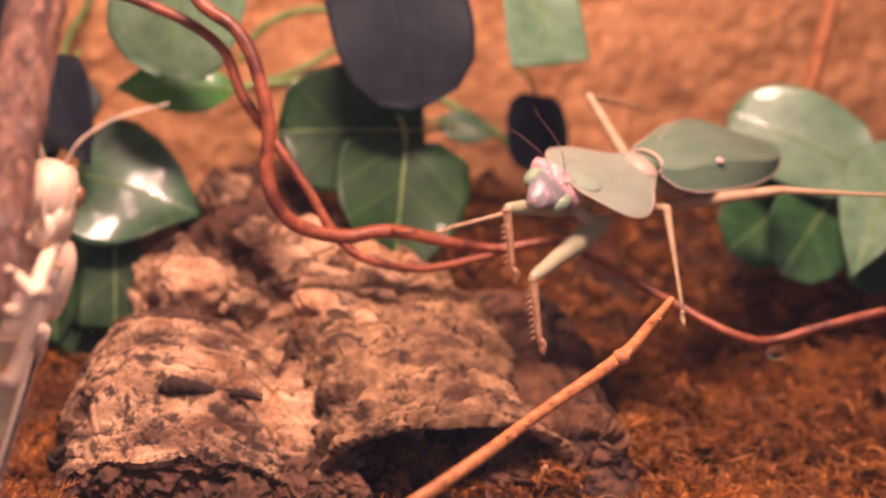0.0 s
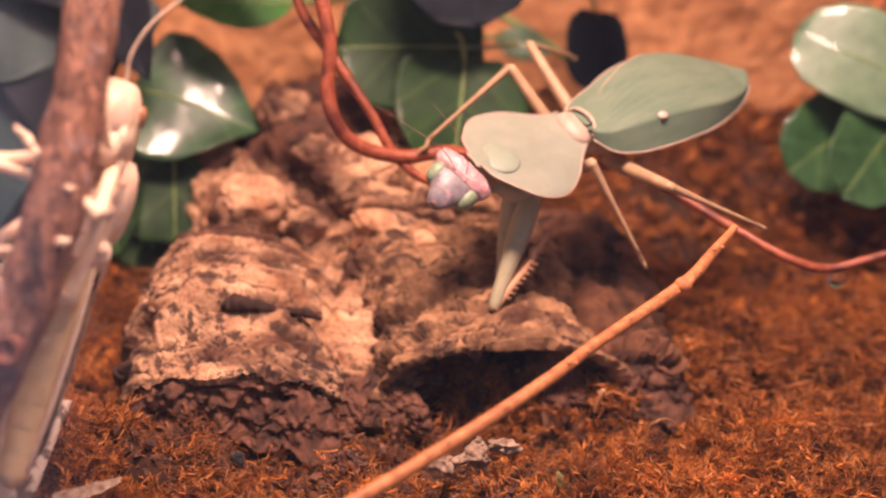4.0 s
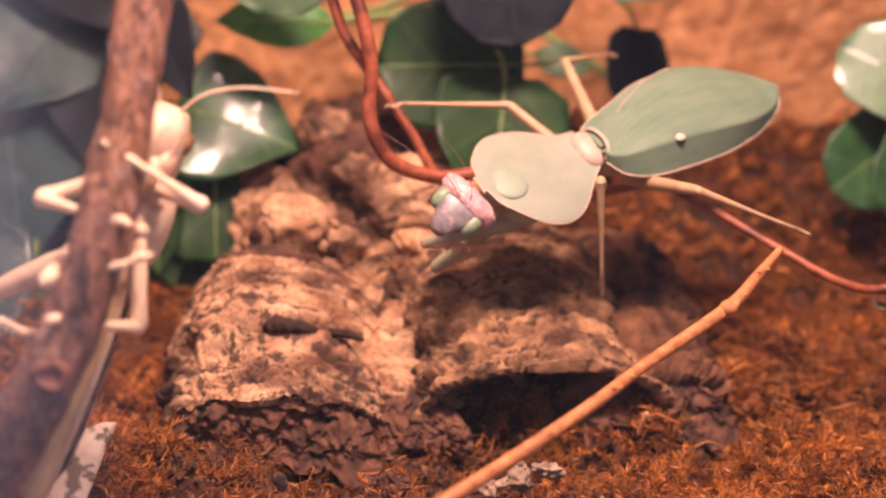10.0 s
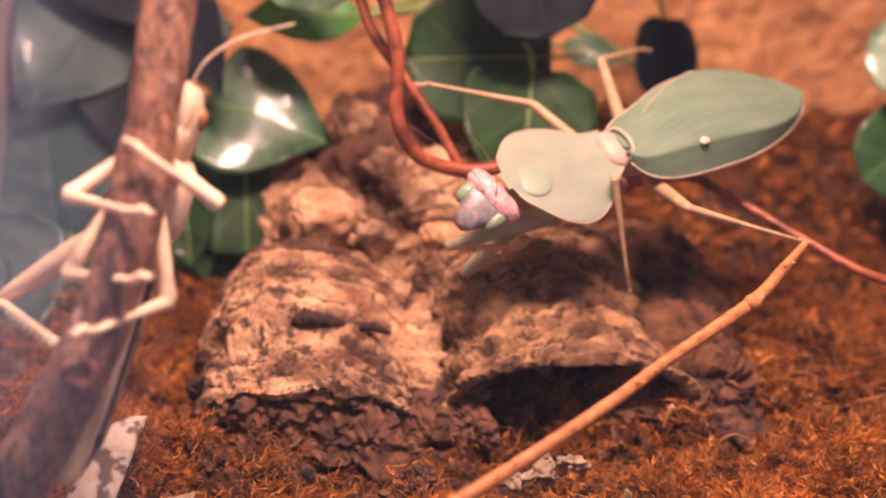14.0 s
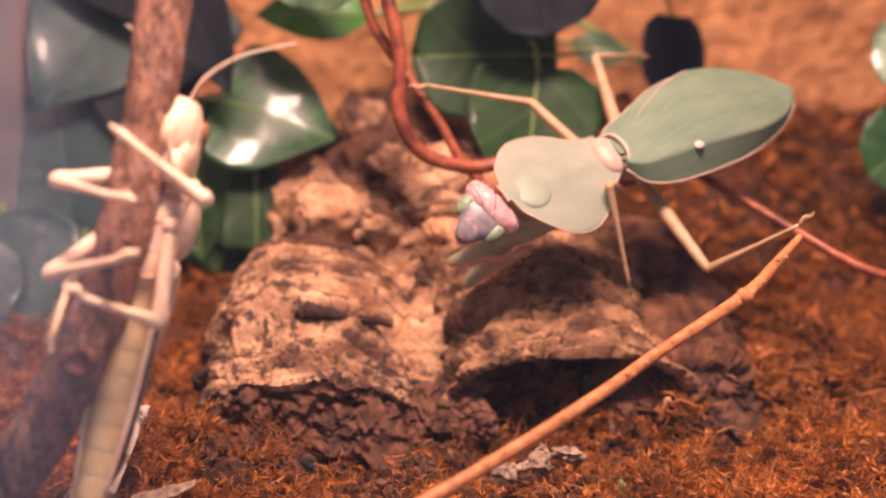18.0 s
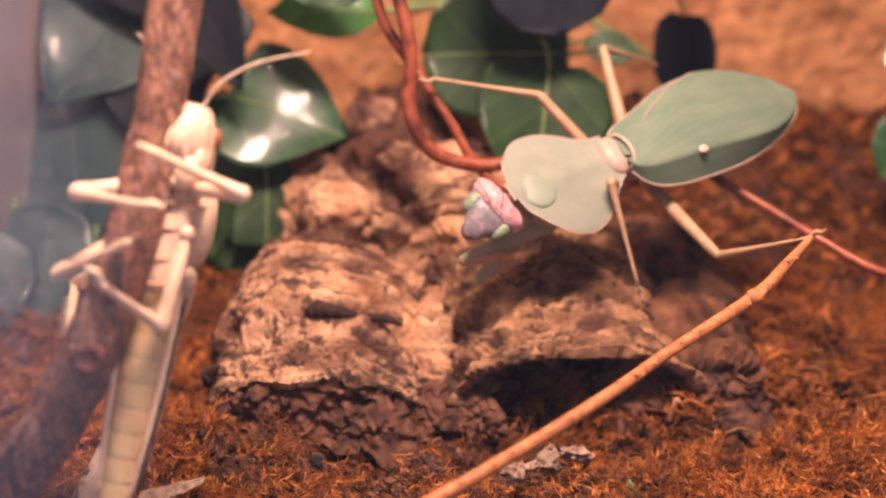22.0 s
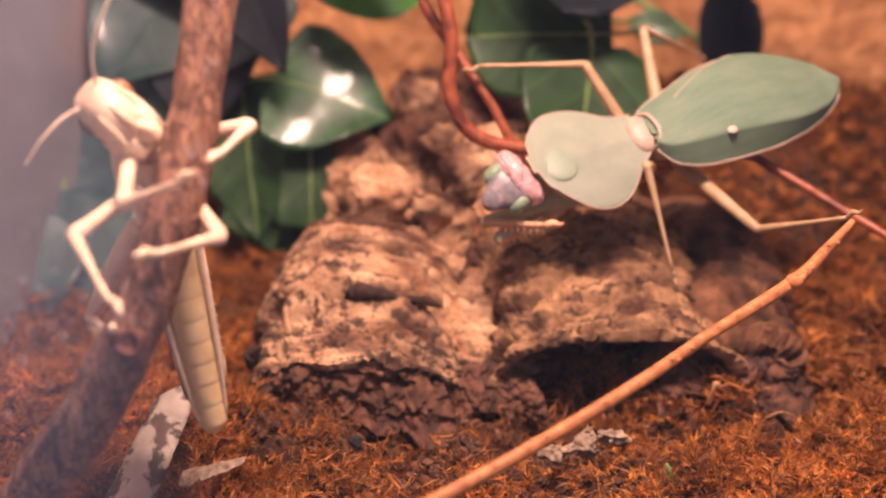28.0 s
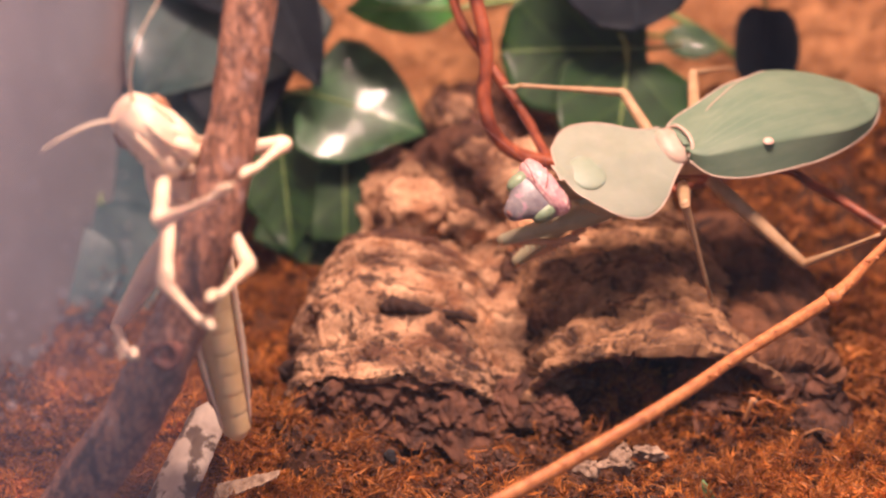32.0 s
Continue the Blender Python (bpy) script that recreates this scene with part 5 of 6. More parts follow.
        ant = [(0.0014, 0.0215, -0.0030), (0.0032, 0.0258, -0.0050), (0.0062, 0.0292, -0.0066), (0.0098, 0.0318, -0.0074)] if s > 0 else [(-0.0014, 0.0215, -0.0030), (-0.0050, 0.0262, -0.0046), (-0.0110, 0.0296, -0.0052), (-0.0195, 0.0318, -0.0046)]
        feeler = tube("antenna", ant, [0.00034, 0.00028, 0.00022, 0.00014], LOCUST_SKIN, head, n=24, sides=8)
        LOCUST_HEAD.append(feeler)
    for name, hip in LOCUST_HIPS.items():
        size = LOCUST_SIZE[name.split("_")[0]]
        if name.startswith("hind"):
            LOCUST_LEGS[name] = limb(name, top, hip, *size, (0.0024, 0.0010, 0.0007), (LOCUST_SKIN, LOCUST_SKIN), foot=0.006, spines=8)
        else:
            LOCUST_LEGS[name] = limb(name, top, hip, *size, (0.0013, 0.0013, 0.00068), (LOCUST_SKIN, LOCUST_SKIN), foot=0.0038)
        part("hip_joint", mesh_of("hip_joint", *ball_data(hip, (0.0016, 0.0016, 0.0016)), LOCUST_SKIN), top)
    return top


MANTIS_ROWS = [
    (0, pose(0.0935, 0.2760, 0.0643, 1.2, -23.9, 122.9)),
    (1, pose(0.0902, 0.2768, 0.0631, -2.3, -28.9, 127.5)),
    (2, pose(0.0858, 0.2788, 0.0593, -4.9, -31.9, 129.2)),
    (3, pose(0.0692, 0.2730, 0.0574, -13.7, -31.5, 130.4)),
    (4, pose(0.0602, 0.2651, 0.0583, -8.6, -27.4, 123.3)),
    (7, pose(0.0535, 0.2626, 0.0603, -11.9, -29.6, 120.3)),
    (9, pose(0.0540, 0.2654, 0.0582, -12.4, -30.0, 120.8)),
    (11, pose(0.0534, 0.2626, 0.0588, -10.4, -31.9, 120.9)),
    (13, pose(0.0536, 0.2646, 0.0575, -9.0, -32.5, 120.4)),
    (19, pose(0.0521, 0.2618, 0.0551, -11.8, -36.1, 126.2)),
    (23, pose(0.0514, 0.2666, 0.0538, -11.1, -38.7, 126.2)),
    (24, pose(0.0501, 0.2644, 0.0549, -9.5, -38.0, 125.6)),
    (28, pose(0.0494, 0.2688, 0.0538, -9.6, -37.5, 120.5)),
    (30, pose(0.0473, 0.2586, 0.0570, -6.0, -31.4, 118.9)),
    (32, pose(0.0466, 0.2584, 0.0574, -6.1, -32.8, 118.3)),
]
MANTIS_LEGS = {}
MANTIS_HEAD = []
MANTIS_HIPS = {"arm_far": (0.0032, 0.0150, -0.0085), "arm_near": (-0.0032, 0.0150, -0.0085), "mid_far": (0.0030, 0.0000, -0.0080), "mid_near": (-0.0030, 0.0000, -0.0080),
               "hind_far": (0.0030, -0.0070, -0.0080), "hind_near": (-0.0030, -0.0070, -0.0080)}
MANTIS_SIZE = {"arm": (0.0290, 0.0140), "mid_near": (0.0185, 0.0240), "mid_far": (0.0238, 0.0255), "hind_far": (0.0305, 0.0280), "hind_near": (0.0285, 0.0245)}


def mantis():
    top = thing("shield_mantis", "pale green shield mantis with a pink-crowned head", "mantis")
    # head: a broad triangle, eyes at the upper corners, mouth at the lower tip
    v, f = loft_data([(-0.0050, 0.0050, 0.0014, -0.0026), (-0.0030, 0.0072, 0.0028, -0.0036), (0.0000, 0.0074, 0.0034, -0.0036), (0.0026, 0.0060, 0.0034, -0.0030), (0.0052, 0.0038, 0.0028, -0.0022), (0.0078, 0.0024, 0.0018, -0.0014), (0.0090, 0.0012, 0.0004, -0.0008)], 28, 30)
    head = part("head", mesh_of("head", v, f, M_FACE), top)
    hx = Vector((0.83, 0.51, 0.18)).normalized()
    hy = Vector((-0.57, 0.755, -0.31))
    hy = (hy - hx * hy.dot(hx)).normalized()
    MANTIS_HEAD.append((head, Matrix((hx, hy, hx.cross(hy))).transposed().to_4x4() @ pose(0, 0, 0, 0, 0, -11)))
    v, f = loft_data([(-0.0064, 0.0050, 0.0010, -0.0030), (-0.0058, 0.0074, 0.0028, -0.0040), (-0.0042, 0.0084, 0.0042, -0.0042), (-0.0020, 0.0080, 0.0043, -0.0036), (-0.0006, 0.0066, 0.0036, -0.0030)], 60, 40)
    v = [Vector(p) * (1 + 0.05 * noise.noise(Vector(p) * 1300) + 0.07 * max(0, noise.noise(Vector(p) * 2600))) for p in v]
    part("crown", mesh_of("crown", v, f, M_PINK), head, "pink warty crown band")
    for s in (-1, 1):
        part("eye", mesh_of("eye", *ball_data((s * 0.0050, 0.0008, 0.0002), (0.0023, 0.0037, 0.0027), 24, 16), M_EYE), head, "pale green oval eye")
        feel = [(0.0014, -0.0010, 0.0036), (0.0070, -0.0016, 0.0060), (0.0150, 0.0000, 0.0070), (0.0270, 0.0020, 0.0060)] if s > 0 else [(-0.0014, -0.0014, 0.0036), (0.0012, -0.0040, 0.0064), (0.0070, -0.0060, 0.0090), (0.0170, -0.0066, 0.0110)]
        tube("antenna", feel, [0.00014, 0.00011, 0.00008, 0.00005], M_ANTENNA, head, n=16, sides=6)
    part("mouth", mesh_of("mouth", *ball_data((0, 0.0080, 0.0004), (0.0015, 0.0009, 0.0012)), M_MOUTH), head)
    for ob in (head, *head.children):
        ob.data.transform(Matrix.Scale(0.85, 4))
    v, f = loft_data([(0.0335, 0.0020, 0.0000, -0.0030), (0.0260, 0.0030, 0.0010, -0.0052), (0.0120, 0.0026, 0.0010, -0.0040), (-0.0010, 0.0034, 0.0014, -0.0046)], 16, 16)
    part("chest", mesh_of("chest", v, f, M_LEG), top)
    back, low, high = [[r[k] for r in glide(((0, -0.0008, 0.0038), (0.03, -0.0005, 0.0036), (0.07, -0.0040, 0.0078), (0.13, -0.0062, 0.0098), (0.21, -0.0087, 0.0120), (0.31, -0.0112, 0.0134), (0.42, -0.0128, 0.0135), (0.54, -0.0133, 0.0127), (0.66, -0.0123, 0.0109), (0.77, -0.0100, 0.0086), (0.88, -0.0068, 0.0074), (1, -0.0039, 0.0071)), 80)] for k in range(3)]

    def shield_at(u, v):
        lo, hi = float(np.interp(u, back, low)), float(np.interp(u, back, high))
        x = lo + (hi - lo) * (v + 1) / 2
        y = 0.0329 - 0.0287 * u
        z = 0.0026 - 0.0018 * (x / 0.0115) ** 2 if x < 0 else 0.0026 - 0.0016 * (x / 0.0150) ** 2
        return (x, y, z + 0.0005 * math.exp(-((x - 0.001) / 0.0024) ** 2))
    shield = part("shield", mesh_of("shield", *sheet_data(shield_at, 70, 34, 0.0004), M_SHIELD), top, "translucent pale green shield")
    for s in (-1, 1):
        tube("rim", [shield_at(u, s) for u in np.linspace(0, 1, 34)], [0.00018] * 34, M_RIM, shield, "thin pinkish rim", n=90, sides=8)
    tube("rim", [shield_at(0, v) for v in (-1, -0.5, 0, 0.5, 1)], [0.00018] * 5, M_RIM, shield, n=12, sides=8)
    v, f = loft_data([(0.0020, 0.0040, 0.0016, -0.0046), (-0.0080, 0.0060, 0.0026, -0.0056), (-0.0250, 0.0078, 0.0030, -0.0056), (-0.0400, 0.0056, 0.0024, -0.0036), (-0.0470, 0.0016, 0.0008, -0.0008)], 18, 22)
    part("abdomen", mesh_of("abdomen", v, f, M_LEG), top)
    # wings: a broad top from the far edge to the ridge, and a near side that hangs down from it
    wu = (0, 0.06, 0.18, 0.35, 0.55, 0.72, 0.86, 0.94, 0.985, 1)
    far_edge = (0.0062, 0.0080, 0.0097, 0.0124, 0.0131, 0.0118, 0.0092, 0.0066, 0.0036, 0.0006)
    ridge = (-0.0036, -0.0056, -0.0066, -0.0074, -0.0082, -0.0082, -0.0066, -0.0044, -0.0020, -0.0002)
    near_edge = (-0.0042, -0.0082, -0.0108, -0.0118, -0.0118, -0.0104, -0.0080, -0.0056, -0.0028, -0.0006)
    hang = (0.0016, 0.0034, 0.0048, 0.0054, 0.0052, 0.0042, 0.0028, 0.0016, 0.0006, 0.0001)
    prof = glide(list(zip(wu, far_edge, ridge, near_edge, hang)), 80)
    cols = [[r[k] for r in prof] for k in range(5)]
    for s in (1, -1):
        def wing_at(u, v, s=s):
            fe, rg, ne, hg = (float(np.interp(u, cols[0], cols[k])) for k in range(1, 5))
            crest = 0.0046 + 0.0034 * math.sin(math.pi * min(u + 0.10, 1))
            t = (v + 1) / 2
            if s < 0:
                x = fe + (rg - fe) * 0.7 * t
                return (x, 0.0030 - 0.0538 * u, crest - 0.0010 - 0.0022 * (1 - t) ** 2)
            fe = min(fe, float(np.interp(u, (0, 0.02, 0.09, 0.22, 0.38, 0.52), (-0.0016, -0.0004, 0.0031, 0.0076, 0.0115, 0.0131))))
            if t < 0.62:
                k = t / 0.62
                return (fe + (rg - fe) * k, 0.0030 - 0.0538 * u, crest - 0.0022 * (1 - k) ** 2 - 0.0006 * k ** 4)
            k = (t - 0.62) / 0.38
            return (rg + (ne - rg) * k, 0.0030 - 0.0538 * u, crest - 0.0006 - hg * k)
        wing = part("wing", mesh_of("wing", *sheet_data(wing_at, 90, 40, 0.00015), M_WING), top, "leaf-like green folded wing")
        if s > 0:
            tube("rim", [wing_at(u, 1) for u in np.linspace(0, 1, 30)], [0.00022] * 30, M_RIM, wing, "thin pinkish rim", n=80, sides=8)
            tube("rim", [wing_at(u, -1) for u in np.linspace(0, 0.55, 16)], [0.00016] * 16, M_RIM, wing, "thin pinkish rim", n=40, sides=8)
            for k in range(7):
                v0, v1 = -0.80 + 0.17 * k, -0.86 + 0.13 * k
                tube("vein", [wing_at(u, v0 + (v1 - v0) * u) for u in np.linspace(0.06, 0.93, 10)], [0.00007] * 10, M_VEIN, wing, n=24, sides=5)
        else:
            tube("rim", [wing_at(u, -1) for u in np.linspace(0, 1, 30)], [0.00018] * 30, M_RIM, wing, "thin pinkish rim", n=50, sides=8)
    part("shield_boss", mesh_of("shield_boss", *ball_data((-0.0001, 0.0262, 0.0024), (0.0046, 0.0043, 0.0009), 24, 14), M_BOSS), shield, "low oval boss on the shield")
    tube("collar", [(0.0058, 0.0030, 0.0030), (0.0046, 0.0016, 0.0046), (0.0010, 0.0012, 0.0056), (-0.0022, 0.0018, 0.0054), (-0.0036, 0.0030, 0.0036)], [0.0002, 0.0004, 0.0005, 0.0004, 0.0003], M_RIM, top, "pinkish wing joint", n=24, sides=10)
    part("joint_plate", mesh_of("joint_plate", *ball_data((0.0012, 0.0040, 0.0022), (0.0052, 0.0036, 0.0022), 18, 12), M_JOINT), top, "pinkish plate between shield and wings")
    part("wing_spot", mesh_of("wing_spot", *ball_data((-0.0071, -0.0142, 0.0076), (0.0010, 0.0013, 0.0005)), M_SPOT), top, "small pale pink wing spot")
    for name, hip in MANTIS_HIPS.items():
        kind = name.split("_")[0]
        size = MANTIS_SIZE["arm" if kind == "arm" else name]
        if kind == "arm":
            side = 1 if hip[0] > 0 else -1
            tube("coxa", [(side * 0.0022, 0.0275, -0.0035), (side * 0.0034, 0.0210, -0.0080), hip], [0.0014, 0.0018, 0.0015], M_ARM, top, n=12, sides=10)
            MANTIS_LEGS[name] = limb(name, top, hip, *size, (0.0024, 0.0012, 0.0008), (M_ARM, M_SHIN), foot=0.004, spines=8, bulge=1.15)
        else:
            MANTIS_LEGS[name] = limb(name, top, hip, *size, (0.0017 if kind == "hind" else 0.0015, 0.0010, 0.0005), (M_LEG, M_LEG), foot=0.004)
    return top


ground()
tank()
front_pane()
bark()
thick_branch()
thin_twig()
vines()
plants()
litter()
fibres()
moss()
crumbs()
straws()
LOCUST = locust()
MANTIS = mantis()


def motions():
    walk(LOCUST, LOCUST_ROWS)
    walk(MANTIS, MANTIS_ROWS)
    neck = Matrix.Translation((0, 0.009, 0))
    walk(LOCUST_HEAD[0], [(t, neck @ pose(0, 0, 0, tip, 0, turn) @ neck.inverted()) for t, tip, turn in ((0, 0, 0), (4, 0, 0), (9, 0, 5), (13, 0, 8), (19, 0, 0), (23, 0, 0), (24, -5, -15), (24.5, -8, -32), (28, -8, -36), (32, -8, -36))])
    for feeler, x, swings in ((LOCUST_HEAD[1], -0.0014, ((0, -18), (4, -40), (4.5, -30), (6.5, -14), (9, 0), (11, -15), (13, -24), (17, -16), (19, -10), (21, -5), (23, -15), (23.5, -5), (24.5, 0), (32, 0))),
                              (LOCUST_HEAD[2], 0.0014, ((0, 0), (23, 0), (24, -45), (24.5, -45), (28, -43), (30, -36), (32, -18)))):
        root = Matrix.Translation((x, 0.0215, -0.0030))
        walk(feeler, [(t, root @ pose(0, 0, 0, 0, 0, turn) @ root.inverted()) for t, turn in swings])
    face, turned = MANTIS_HEAD[0]
    early, late = Vector((0.0020, 0.0342, -0.0006)), Vector((0.0003, 0.0376, -0.0018))
    walk(face, [(t, Matrix.Translation(early.lerp(late, k)) @ turned @ pose(0, 0, 0, 0, turn, 0)) for t, k, turn in ((0, 0, 0), (0.7, 0, 3), (1.5, 0, -2), (2.5, 0.1, 0), (4, 0.9, 0), (9, 1, 0), (19, 1, 2), (24, 1, 0), (32, 1, 0))])
    locust_at, mantis_at = between(LOCUST_ROWS), between(MANTIS_ROWS)

    def step(legs, at, hips, sizes, name, rows):
        femur = legs[name]
        upper, lower = bend(femur, at, hips[name], *sizes.get(name, sizes.get(name.split("_")[0])), rows)
        walk(femur, upper)
        walk(femur.children[0], lower)

    def grip(name, rows):
        step(LOCUST_LEGS, locust_at, LOCUST_HIPS, LOCUST_SIZE, name, rows)

    def stand(name, rows):
        step(MANTIS_LEGS, mantis_at, MANTIS_HIPS, MANTIS_SIZE, name, rows)

    # each row: seconds, foot, knee
    grip("fore_left", [(0, (-0.0420, 0.1842, 0.0722), (-0.0565, 0.2025, 0.0732)), (4, (-0.0432, 0.1829, 0.0736), (-0.0571, 0.2009, 0.0743)), (9, (-0.0425, 0.1828, 0.0734), (-0.0558, 0.2005, 0.0747)), (13, (-0.0417, 0.1804, 0.0744), (-0.0573, 0.1979, 0.0753)), (19, (-0.0403, 0.1736, 0.0768), (-0.0537, 0.1897, 0.0760)),
                       (23, (-0.0402, 0.1730, 0.0777), (-0.0547, 0.1884, 0.0757)), (24, (-0.0400, 0.1722, 0.0777), (-0.0573, 0.1864, 0.0732)), (24.5, (-0.0397, 0.1721, 0.0785), (-0.0572, 0.1845, 0.0704)), (28, (-0.0392, 0.1708, 0.0790), (-0.0561, 0.1821, 0.0690)), (32, (-0.0391, 0.1699, 0.0792), (-0.0559, 0.1809, 0.0691))])
    grip("fore_right", [(0, (-0.0453, 0.1865, 0.0777), (-0.0322, 0.1962, 0.0668)), (4, (-0.0463, 0.1853, 0.0786), (-0.0332, 0.1949, 0.0680)), (9, (-0.0405, 0.1858, 0.0820), (-0.0297, 0.1952, 0.0693)), (13, (-0.0397, 0.1836, 0.0826), (-0.0288, 0.1937, 0.0712)), (19, (-0.0383, 0.1767, 0.0847), (-0.0291, 0.1863, 0.0710)),
                        (23, (-0.0377, 0.1760, 0.0852), (-0.0275, 0.1865, 0.0735)), (24, (-0.0373, 0.1756, 0.0859), (-0.0283, 0.1883, 0.0787)), (24.5, (-0.0346, 0.1809, 0.0813), (-0.0305, 0.1909, 0.0808)), (28, (-0.0339, 0.1792, 0.0809), (-0.0322, 0.1895, 0.0809)), (32, (-0.0344, 0.1782, 0.0808), (-0.0333, 0.1884, 0.0805))])
    grip("mid_left", [(0, (-0.0412, 0.1818, 0.0649), (-0.0566, 0.1980, 0.0583)), (4, (-0.0437, 0.1795, 0.0649), (-0.0591, 0.1955, 0.0597)), (9, (-0.0391, 0.1802, 0.0680), (-0.0616, 0.1957, 0.0603)), (13, (-0.0414, 0.1768, 0.0652), (-0.0591, 0.1927, 0.0616)), (19, (-0.0407, 0.1704, 0.0688), (-0.0575, 0.1840, 0.0613)),
                      (23, (-0.0457, 0.1710, 0.0722), (-0.0568, 0.1831, 0.0626)), (24, (-0.0464, 0.1669, 0.0648), (-0.0569, 0.1828, 0.0648)), (24.5, (-0.0449, 0.1661, 0.0644), (-0.0601, 0.1826, 0.0657)), (28, (-0.0497, 0.1638, 0.0631), (-0.0621, 0.1830, 0.0711)), (28.5, (-0.0388, 0.1663, 0.0691), (-0.0553, 0.1774, 0.0583)), (30, (-0.0398, 0.1660, 0.0698), (-0.0569, 0.1762, 0.0572)), (32, (-0.0411, 0.1626, 0.0618), (-0.0559, 0.1750, 0.0551))])
    grip("mid_right", [(0, (-0.0488, 0.1808, 0.0573), (-0.0423, 0.1918, 0.0467)), (4, (-0.0512, 0.1783, 0.0590), (-0.0440, 0.1888, 0.0483)), (4.5, (-0.0537, 0.1784, 0.0581), (-0.0434, 0.1893, 0.0495)), (6.5, (-0.0484, 0.1755, 0.0596), (-0.0376, 0.1870, 0.0523)), (9, (-0.0484, 0.1778, 0.0584), (-0.0388, 0.1889, 0.0498)), (13, (-0.0483, 0.1744, 0.0574), (-0.0359, 0.1878, 0.0547)), (17, (-0.0463, 0.1683, 0.0615), (-0.0351, 0.1809, 0.0555)), (19, (-0.0480, 0.1700, 0.0667), (-0.0373, 0.1792, 0.0523)),
                       (23, (-0.0466, 0.1689, 0.0671), (-0.0370, 0.1789, 0.0539)), (24, (-0.0456, 0.1669, 0.0648), (-0.0329, 0.1804, 0.0601)), (24.5, (-0.0445, 0.1661, 0.0644), (-0.0339, 0.1809, 0.0622)), (28, (-0.0425, 0.1666, 0.0692), (-0.0326, 0.1806, 0.0650)), (30, (-0.0389, 0.1662, 0.0702), (-0.0312, 0.1802, 0.0658)), (32, (-0.0384, 0.1642, 0.0655), (-0.0358, 0.1788, 0.0627))])
    grip("hind_left", [(0, (-0.0475, 0.1867, 0.0443), (-0.0683, 0.2133, 0.0390)), (4, (-0.0495, 0.1837, 0.0470), (-0.0706, 0.2091, 0.0405)), (9, (-0.0550, 0.1847, 0.0533), (-0.0729, 0.2023, 0.0485)), (13, (-0.0556, 0.1814, 0.0528), (-0.0721, 0.1997, 0.0518)), (17, (-0.0559, 0.1793, 0.0514), (-0.0733, 0.2253, 0.0451)), (19, (-0.0560, 0.1808, 0.0509), (-0.0762, 0.2436, 0.0379)), (23, (-0.0550, 0.1801, 0.0528), (-0.0764, 0.2424, 0.0393)),
                       (24, (-0.0554, 0.1789, 0.0530), (-0.0739, 0.2380, 0.0328)), (28, (-0.0544, 0.1766, 0.0509), (-0.0800, 0.2347, 0.0320)), (32, (-0.0567, 0.1750, 0.0497), (-0.0826, 0.2332, 0.0329))])
    grip("hind_right", [(0, (-0.0508, 0.1966, 0.0261), (-0.0492, 0.2335, 0.0296)), (4, (-0.0520, 0.1914, 0.0274), (-0.0500, 0.2295, 0.0309)), (9, (-0.0540, 0.1924, 0.0287), (-0.0498, 0.2296, 0.0313)), (13, (-0.0542, 0.1898, 0.0308), (-0.0511, 0.2280, 0.0353)), (19, (-0.0467, 0.1797, 0.0280), (-0.0450, 0.2181, 0.0325)), (23, (-0.0471, 0.1788, 0.0291), (-0.0451, 0.2170, 0.0328)),
                        (24, (-0.0421, 0.1794, 0.0314), (-0.0471, 0.2159, 0.0328)), (28, (-0.0413, 0.2000, 0.0349), (-0.0502, 0.2359, 0.0351)), (32, (-0.0434, 0.2005, 0.0349), (-0.0516, 0.2352, 0.0359))])
    stand("arm_near", [(0, (0.0612, 0.2488, 0.0333), (0.0613, 0.2519, 0.0469)), (1, (0.0538, 0.2481, 0.0246), (0.0590, 0.2523, 0.0444)), (2, (0.0526, 0.2485, 0.0248), (0.0531, 0.2522, 0.0402)), (3, (0.0481, 0.2481, 0.0249), (0.0417, 0.2507, 0.0327)), (4, (0.0466, 0.2515, 0.0341), (0.0360, 0.2508, 0.0311)), (7, (0.0286, 0.2564, 0.0414), (0.0161, 0.2562, 0.0397)), (9, (0.0287, 0.2576, 0.0398), (0.0162, 0.2575, 0.0382)),
                       (13, (0.0287, 0.2569, 0.0398), (0.0161, 0.2564, 0.0383)), (19, (0.0274, 0.2503, 0.0363), (0.0149, 0.2493, 0.0350)), (23, (0.0268, 0.2509, 0.0370), (0.0142, 0.2498, 0.0358)), (28, (0.0230, 0.2514, 0.0394), (0.0105, 0.2497, 0.0381)), (32, (0.0209, 0.2524, 0.0398), (0.0085, 0.2505, 0.0389))])
    stand("arm_far", [(0, (0.0558, 0.2562, 0.0475), (0.0590, 0.2602, 0.0622)), (1, (0.0436, 0.2601, 0.0341), (0.0515, 0.2620, 0.0480)), (2, (0.0359, 0.2593, 0.0272), (0.0437, 0.2606, 0.0387)), (3, (0.0285, 0.2572, 0.0210), (0.0306, 0.2594, 0.0312)), (4, (0.0496, 0.2582, 0.0331), (0.0388, 0.2575, 0.0300)), (9, (0.0313, 0.2645, 0.0389), (0.0185, 0.2643, 0.0372)),
                      (13, (0.0313, 0.2638, 0.0387), (0.0184, 0.2633, 0.0373)), (19, (0.0298, 0.2572, 0.0351), (0.0169, 0.2563, 0.0338)), (23, (0.0291, 0.2579, 0.0359), (0.0162, 0.2568, 0.0345)), (28, (0.0252, 0.2585, 0.0382), (0.0123, 0.2568, 0.0369)), (32, (0.0230, 0.2595, 0.0386), (0.0103, 0.2576, 0.0376))])
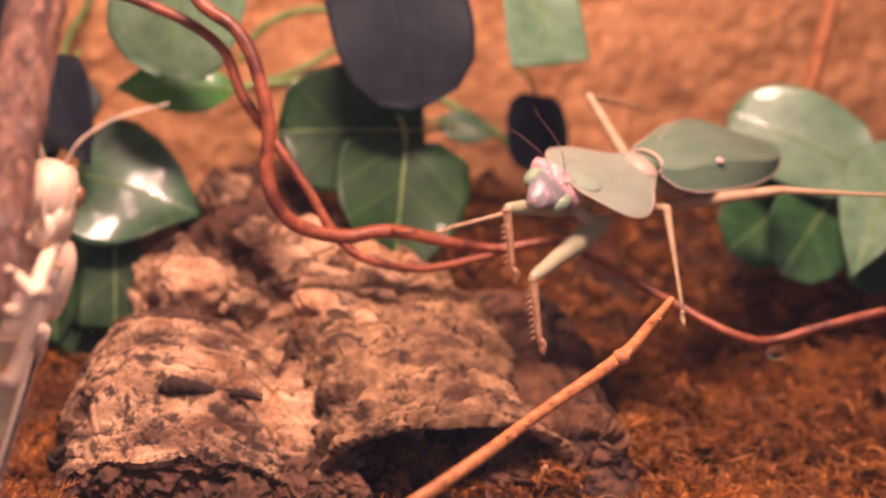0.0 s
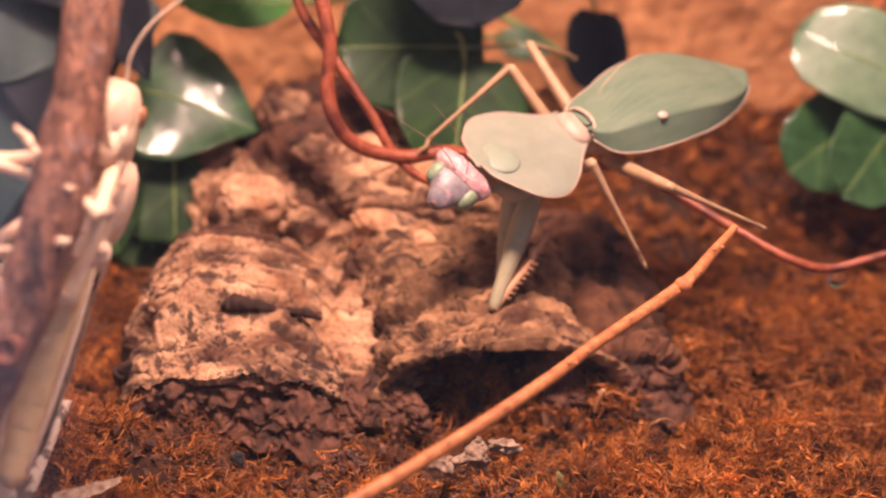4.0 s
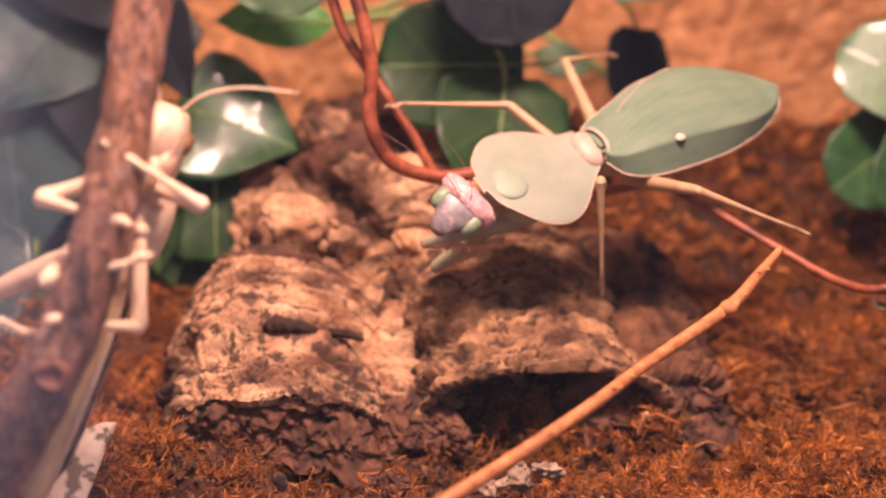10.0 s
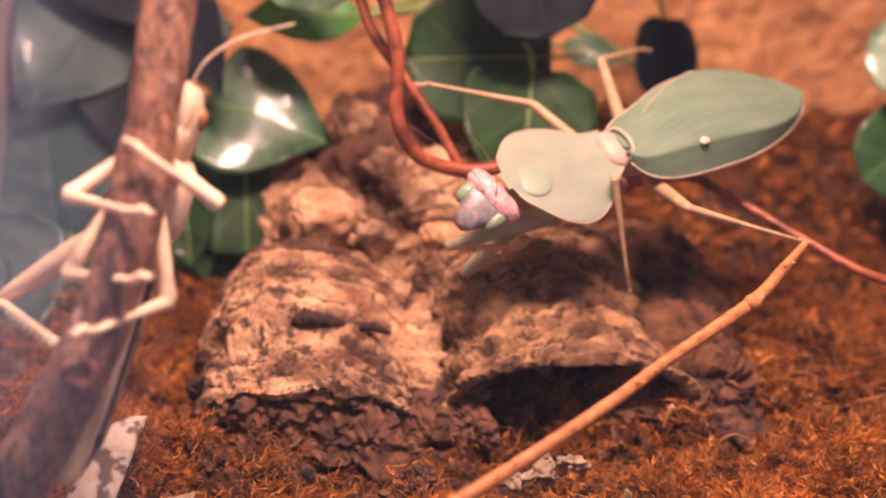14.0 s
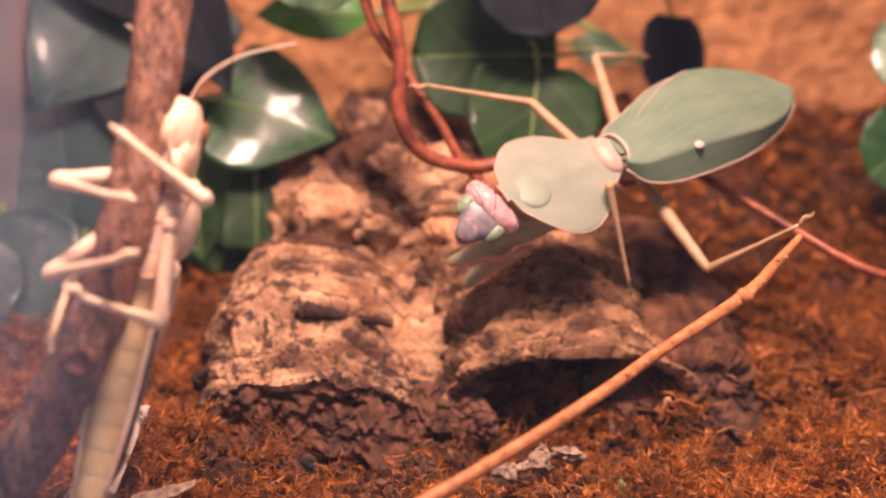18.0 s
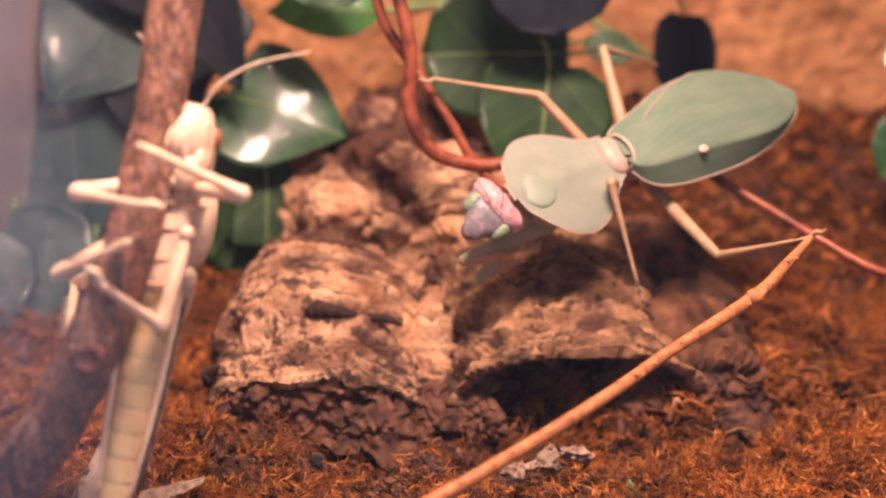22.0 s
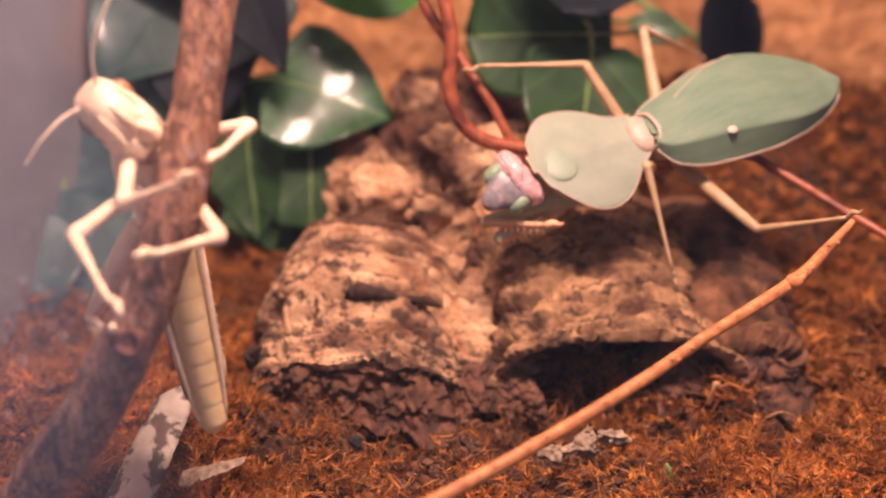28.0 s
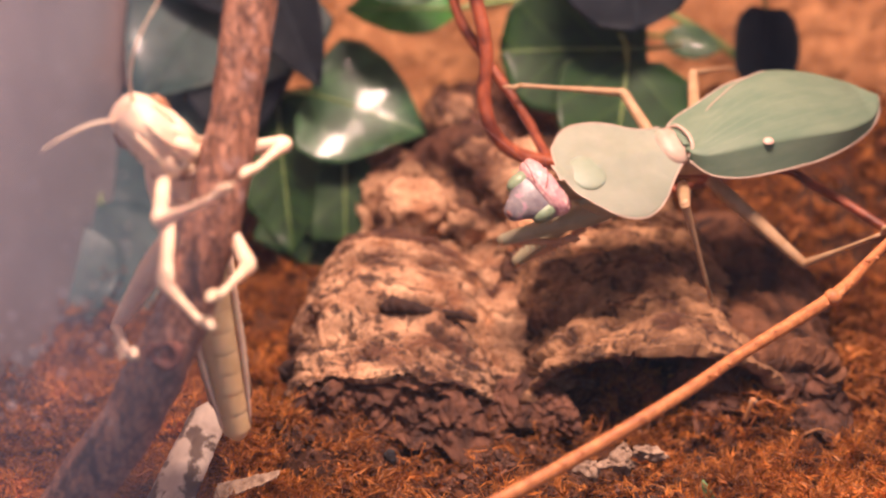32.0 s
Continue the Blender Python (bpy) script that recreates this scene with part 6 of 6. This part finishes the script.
    stand("mid_far", [(0, (0.0363, 0.2656, 0.0532), (0.0580, 0.2635, 0.0657)), (1, (0.0356, 0.2659, 0.0523), (0.0572, 0.2678, 0.0664)), (2, (0.0342, 0.2661, 0.0511), (0.0554, 0.2692, 0.0651)), (3, (0.0329, 0.2669, 0.0507), (0.0454, 0.2720, 0.0622)), (4, (0.0251, 0.2754, 0.0539), (0.0408, 0.2762, 0.0619)), (7, (0.0143, 0.2807, 0.0612), (0.0335, 0.2782, 0.0604)), (9, (0.0149, 0.2819, 0.0594), (0.0319, 0.2803, 0.0606)), (11, (0.0080, 0.2859, 0.0693), (0.0402, 0.2840, 0.0645)),
                      (13, (0.0088, 0.2852, 0.0686), (0.0396, 0.2838, 0.0644)), (19, (0.0082, 0.2795, 0.0690), (0.0366, 0.2791, 0.0638)), (23, (0.0071, 0.2799, 0.0691), (0.0349, 0.2800, 0.0639)), (24, (0.0070, 0.2798, 0.0681), (0.0357, 0.2809, 0.0641)), (28, (0.0086, 0.2791, 0.0687), (0.0348, 0.2802, 0.0633)), (32, (0.0099, 0.2786, 0.0676), (0.0353, 0.2809, 0.0634))])
    stand("hind_far", [(0, (0.1053, 0.3229, 0.0725), (0.0896, 0.3027, 0.0738)), (1, (0.0949, 0.3210, 0.0707), (0.0770, 0.2994, 0.0768)), (2, (0.0890, 0.3219, 0.0672), (0.0711, 0.3011, 0.0764)), (3, (0.0746, 0.3149, 0.0694), (0.0556, 0.2999, 0.0794)), (4, (0.0674, 0.3171, 0.0652), (0.0494, 0.3027, 0.0774)), (9, (0.0669, 0.3200, 0.0687), (0.0456, 0.3051, 0.0794)), (13, (0.0692, 0.3210, 0.0698), (0.0477, 0.3057, 0.0809)),
                       (19, (0.0666, 0.3164, 0.0667), (0.0467, 0.3017, 0.0811)), (23, (0.0662, 0.3174, 0.0653), (0.0476, 0.3032, 0.0822)), (24, (0.0659, 0.3191, 0.0656), (0.0475, 0.3042, 0.0812)), (28, (0.0679, 0.3178, 0.0620), (0.0468, 0.3044, 0.0819)), (30, (0.0675, 0.3179, 0.0612), (0.0479, 0.3039, 0.0806)), (32, (0.0668, 0.3191, 0.0617), (0.0469, 0.3051, 0.0817))])
    stand("mid_near", [(0, (0.0924, 0.2445, 0.0412), (0.0910, 0.2542, 0.0686)), (1, (0.0915, 0.2467, 0.0437), (0.0895, 0.2545, 0.0647)), (2, (0.0888, 0.2475, 0.0429), (0.0863, 0.2533, 0.0602)), (3, (0.0871, 0.2462, 0.0426), (0.0805, 0.2497, 0.0531)), (4, (0.0698, 0.2466, 0.0359), (0.0604, 0.2530, 0.0515)), (7, (0.0511, 0.2492, 0.0351), (0.0513, 0.2511, 0.0515)), (9, (0.0519, 0.2503, 0.0338), (0.0516, 0.2520, 0.0494)), (11, (0.0529, 0.2498, 0.0328), (0.0512, 0.2514, 0.0475)),
                       (13, (0.0523, 0.2497, 0.0328), (0.0501, 0.2513, 0.0472)), (19, (0.0526, 0.2445, 0.0308), (0.0486, 0.2466, 0.0464)), (23, (0.0518, 0.2455, 0.0314), (0.0468, 0.2475, 0.0464)), (24, (0.0510, 0.2462, 0.0313), (0.0467, 0.2485, 0.0468)), (28, (0.0511, 0.2457, 0.0308), (0.0464, 0.2484, 0.0472)), (32, (0.0515, 0.2466, 0.0289), (0.0463, 0.2494, 0.0463))])
    stand("hind_near", [(0, (0.1472, 0.2557, 0.0647), (0.1241, 0.2615, 0.0701)), (1, (0.1476, 0.2578, 0.0652), (0.1248, 0.2605, 0.0683)), (2, (0.1416, 0.2582, 0.0656), (0.1216, 0.2591, 0.0655)), (3, (0.1270, 0.2514, 0.0566), (0.1041, 0.2549, 0.0568)), (4, (0.0954, 0.2459, 0.0434), (0.0768, 0.2513, 0.0502)), (7, (0.0931, 0.2442, 0.0464), (0.0740, 0.2477, 0.0552)), (9, (0.0937, 0.2441, 0.0480), (0.0724, 0.2492, 0.0545)), (13, (0.0873, 0.2398, 0.0461), (0.0667, 0.2496, 0.0523)),
                        (19, (0.0841, 0.2310, 0.0502), (0.0706, 0.2486, 0.0439)), (23, (0.0840, 0.2321, 0.0485), (0.0711, 0.2495, 0.0427)), (24, (0.0842, 0.2333, 0.0482), (0.0712, 0.2501, 0.0413)), (28, (0.0840, 0.2337, 0.0482), (0.0719, 0.2503, 0.0411)), (32, (0.0839, 0.2357, 0.0472), (0.0718, 0.2513, 0.0389))])


motions()
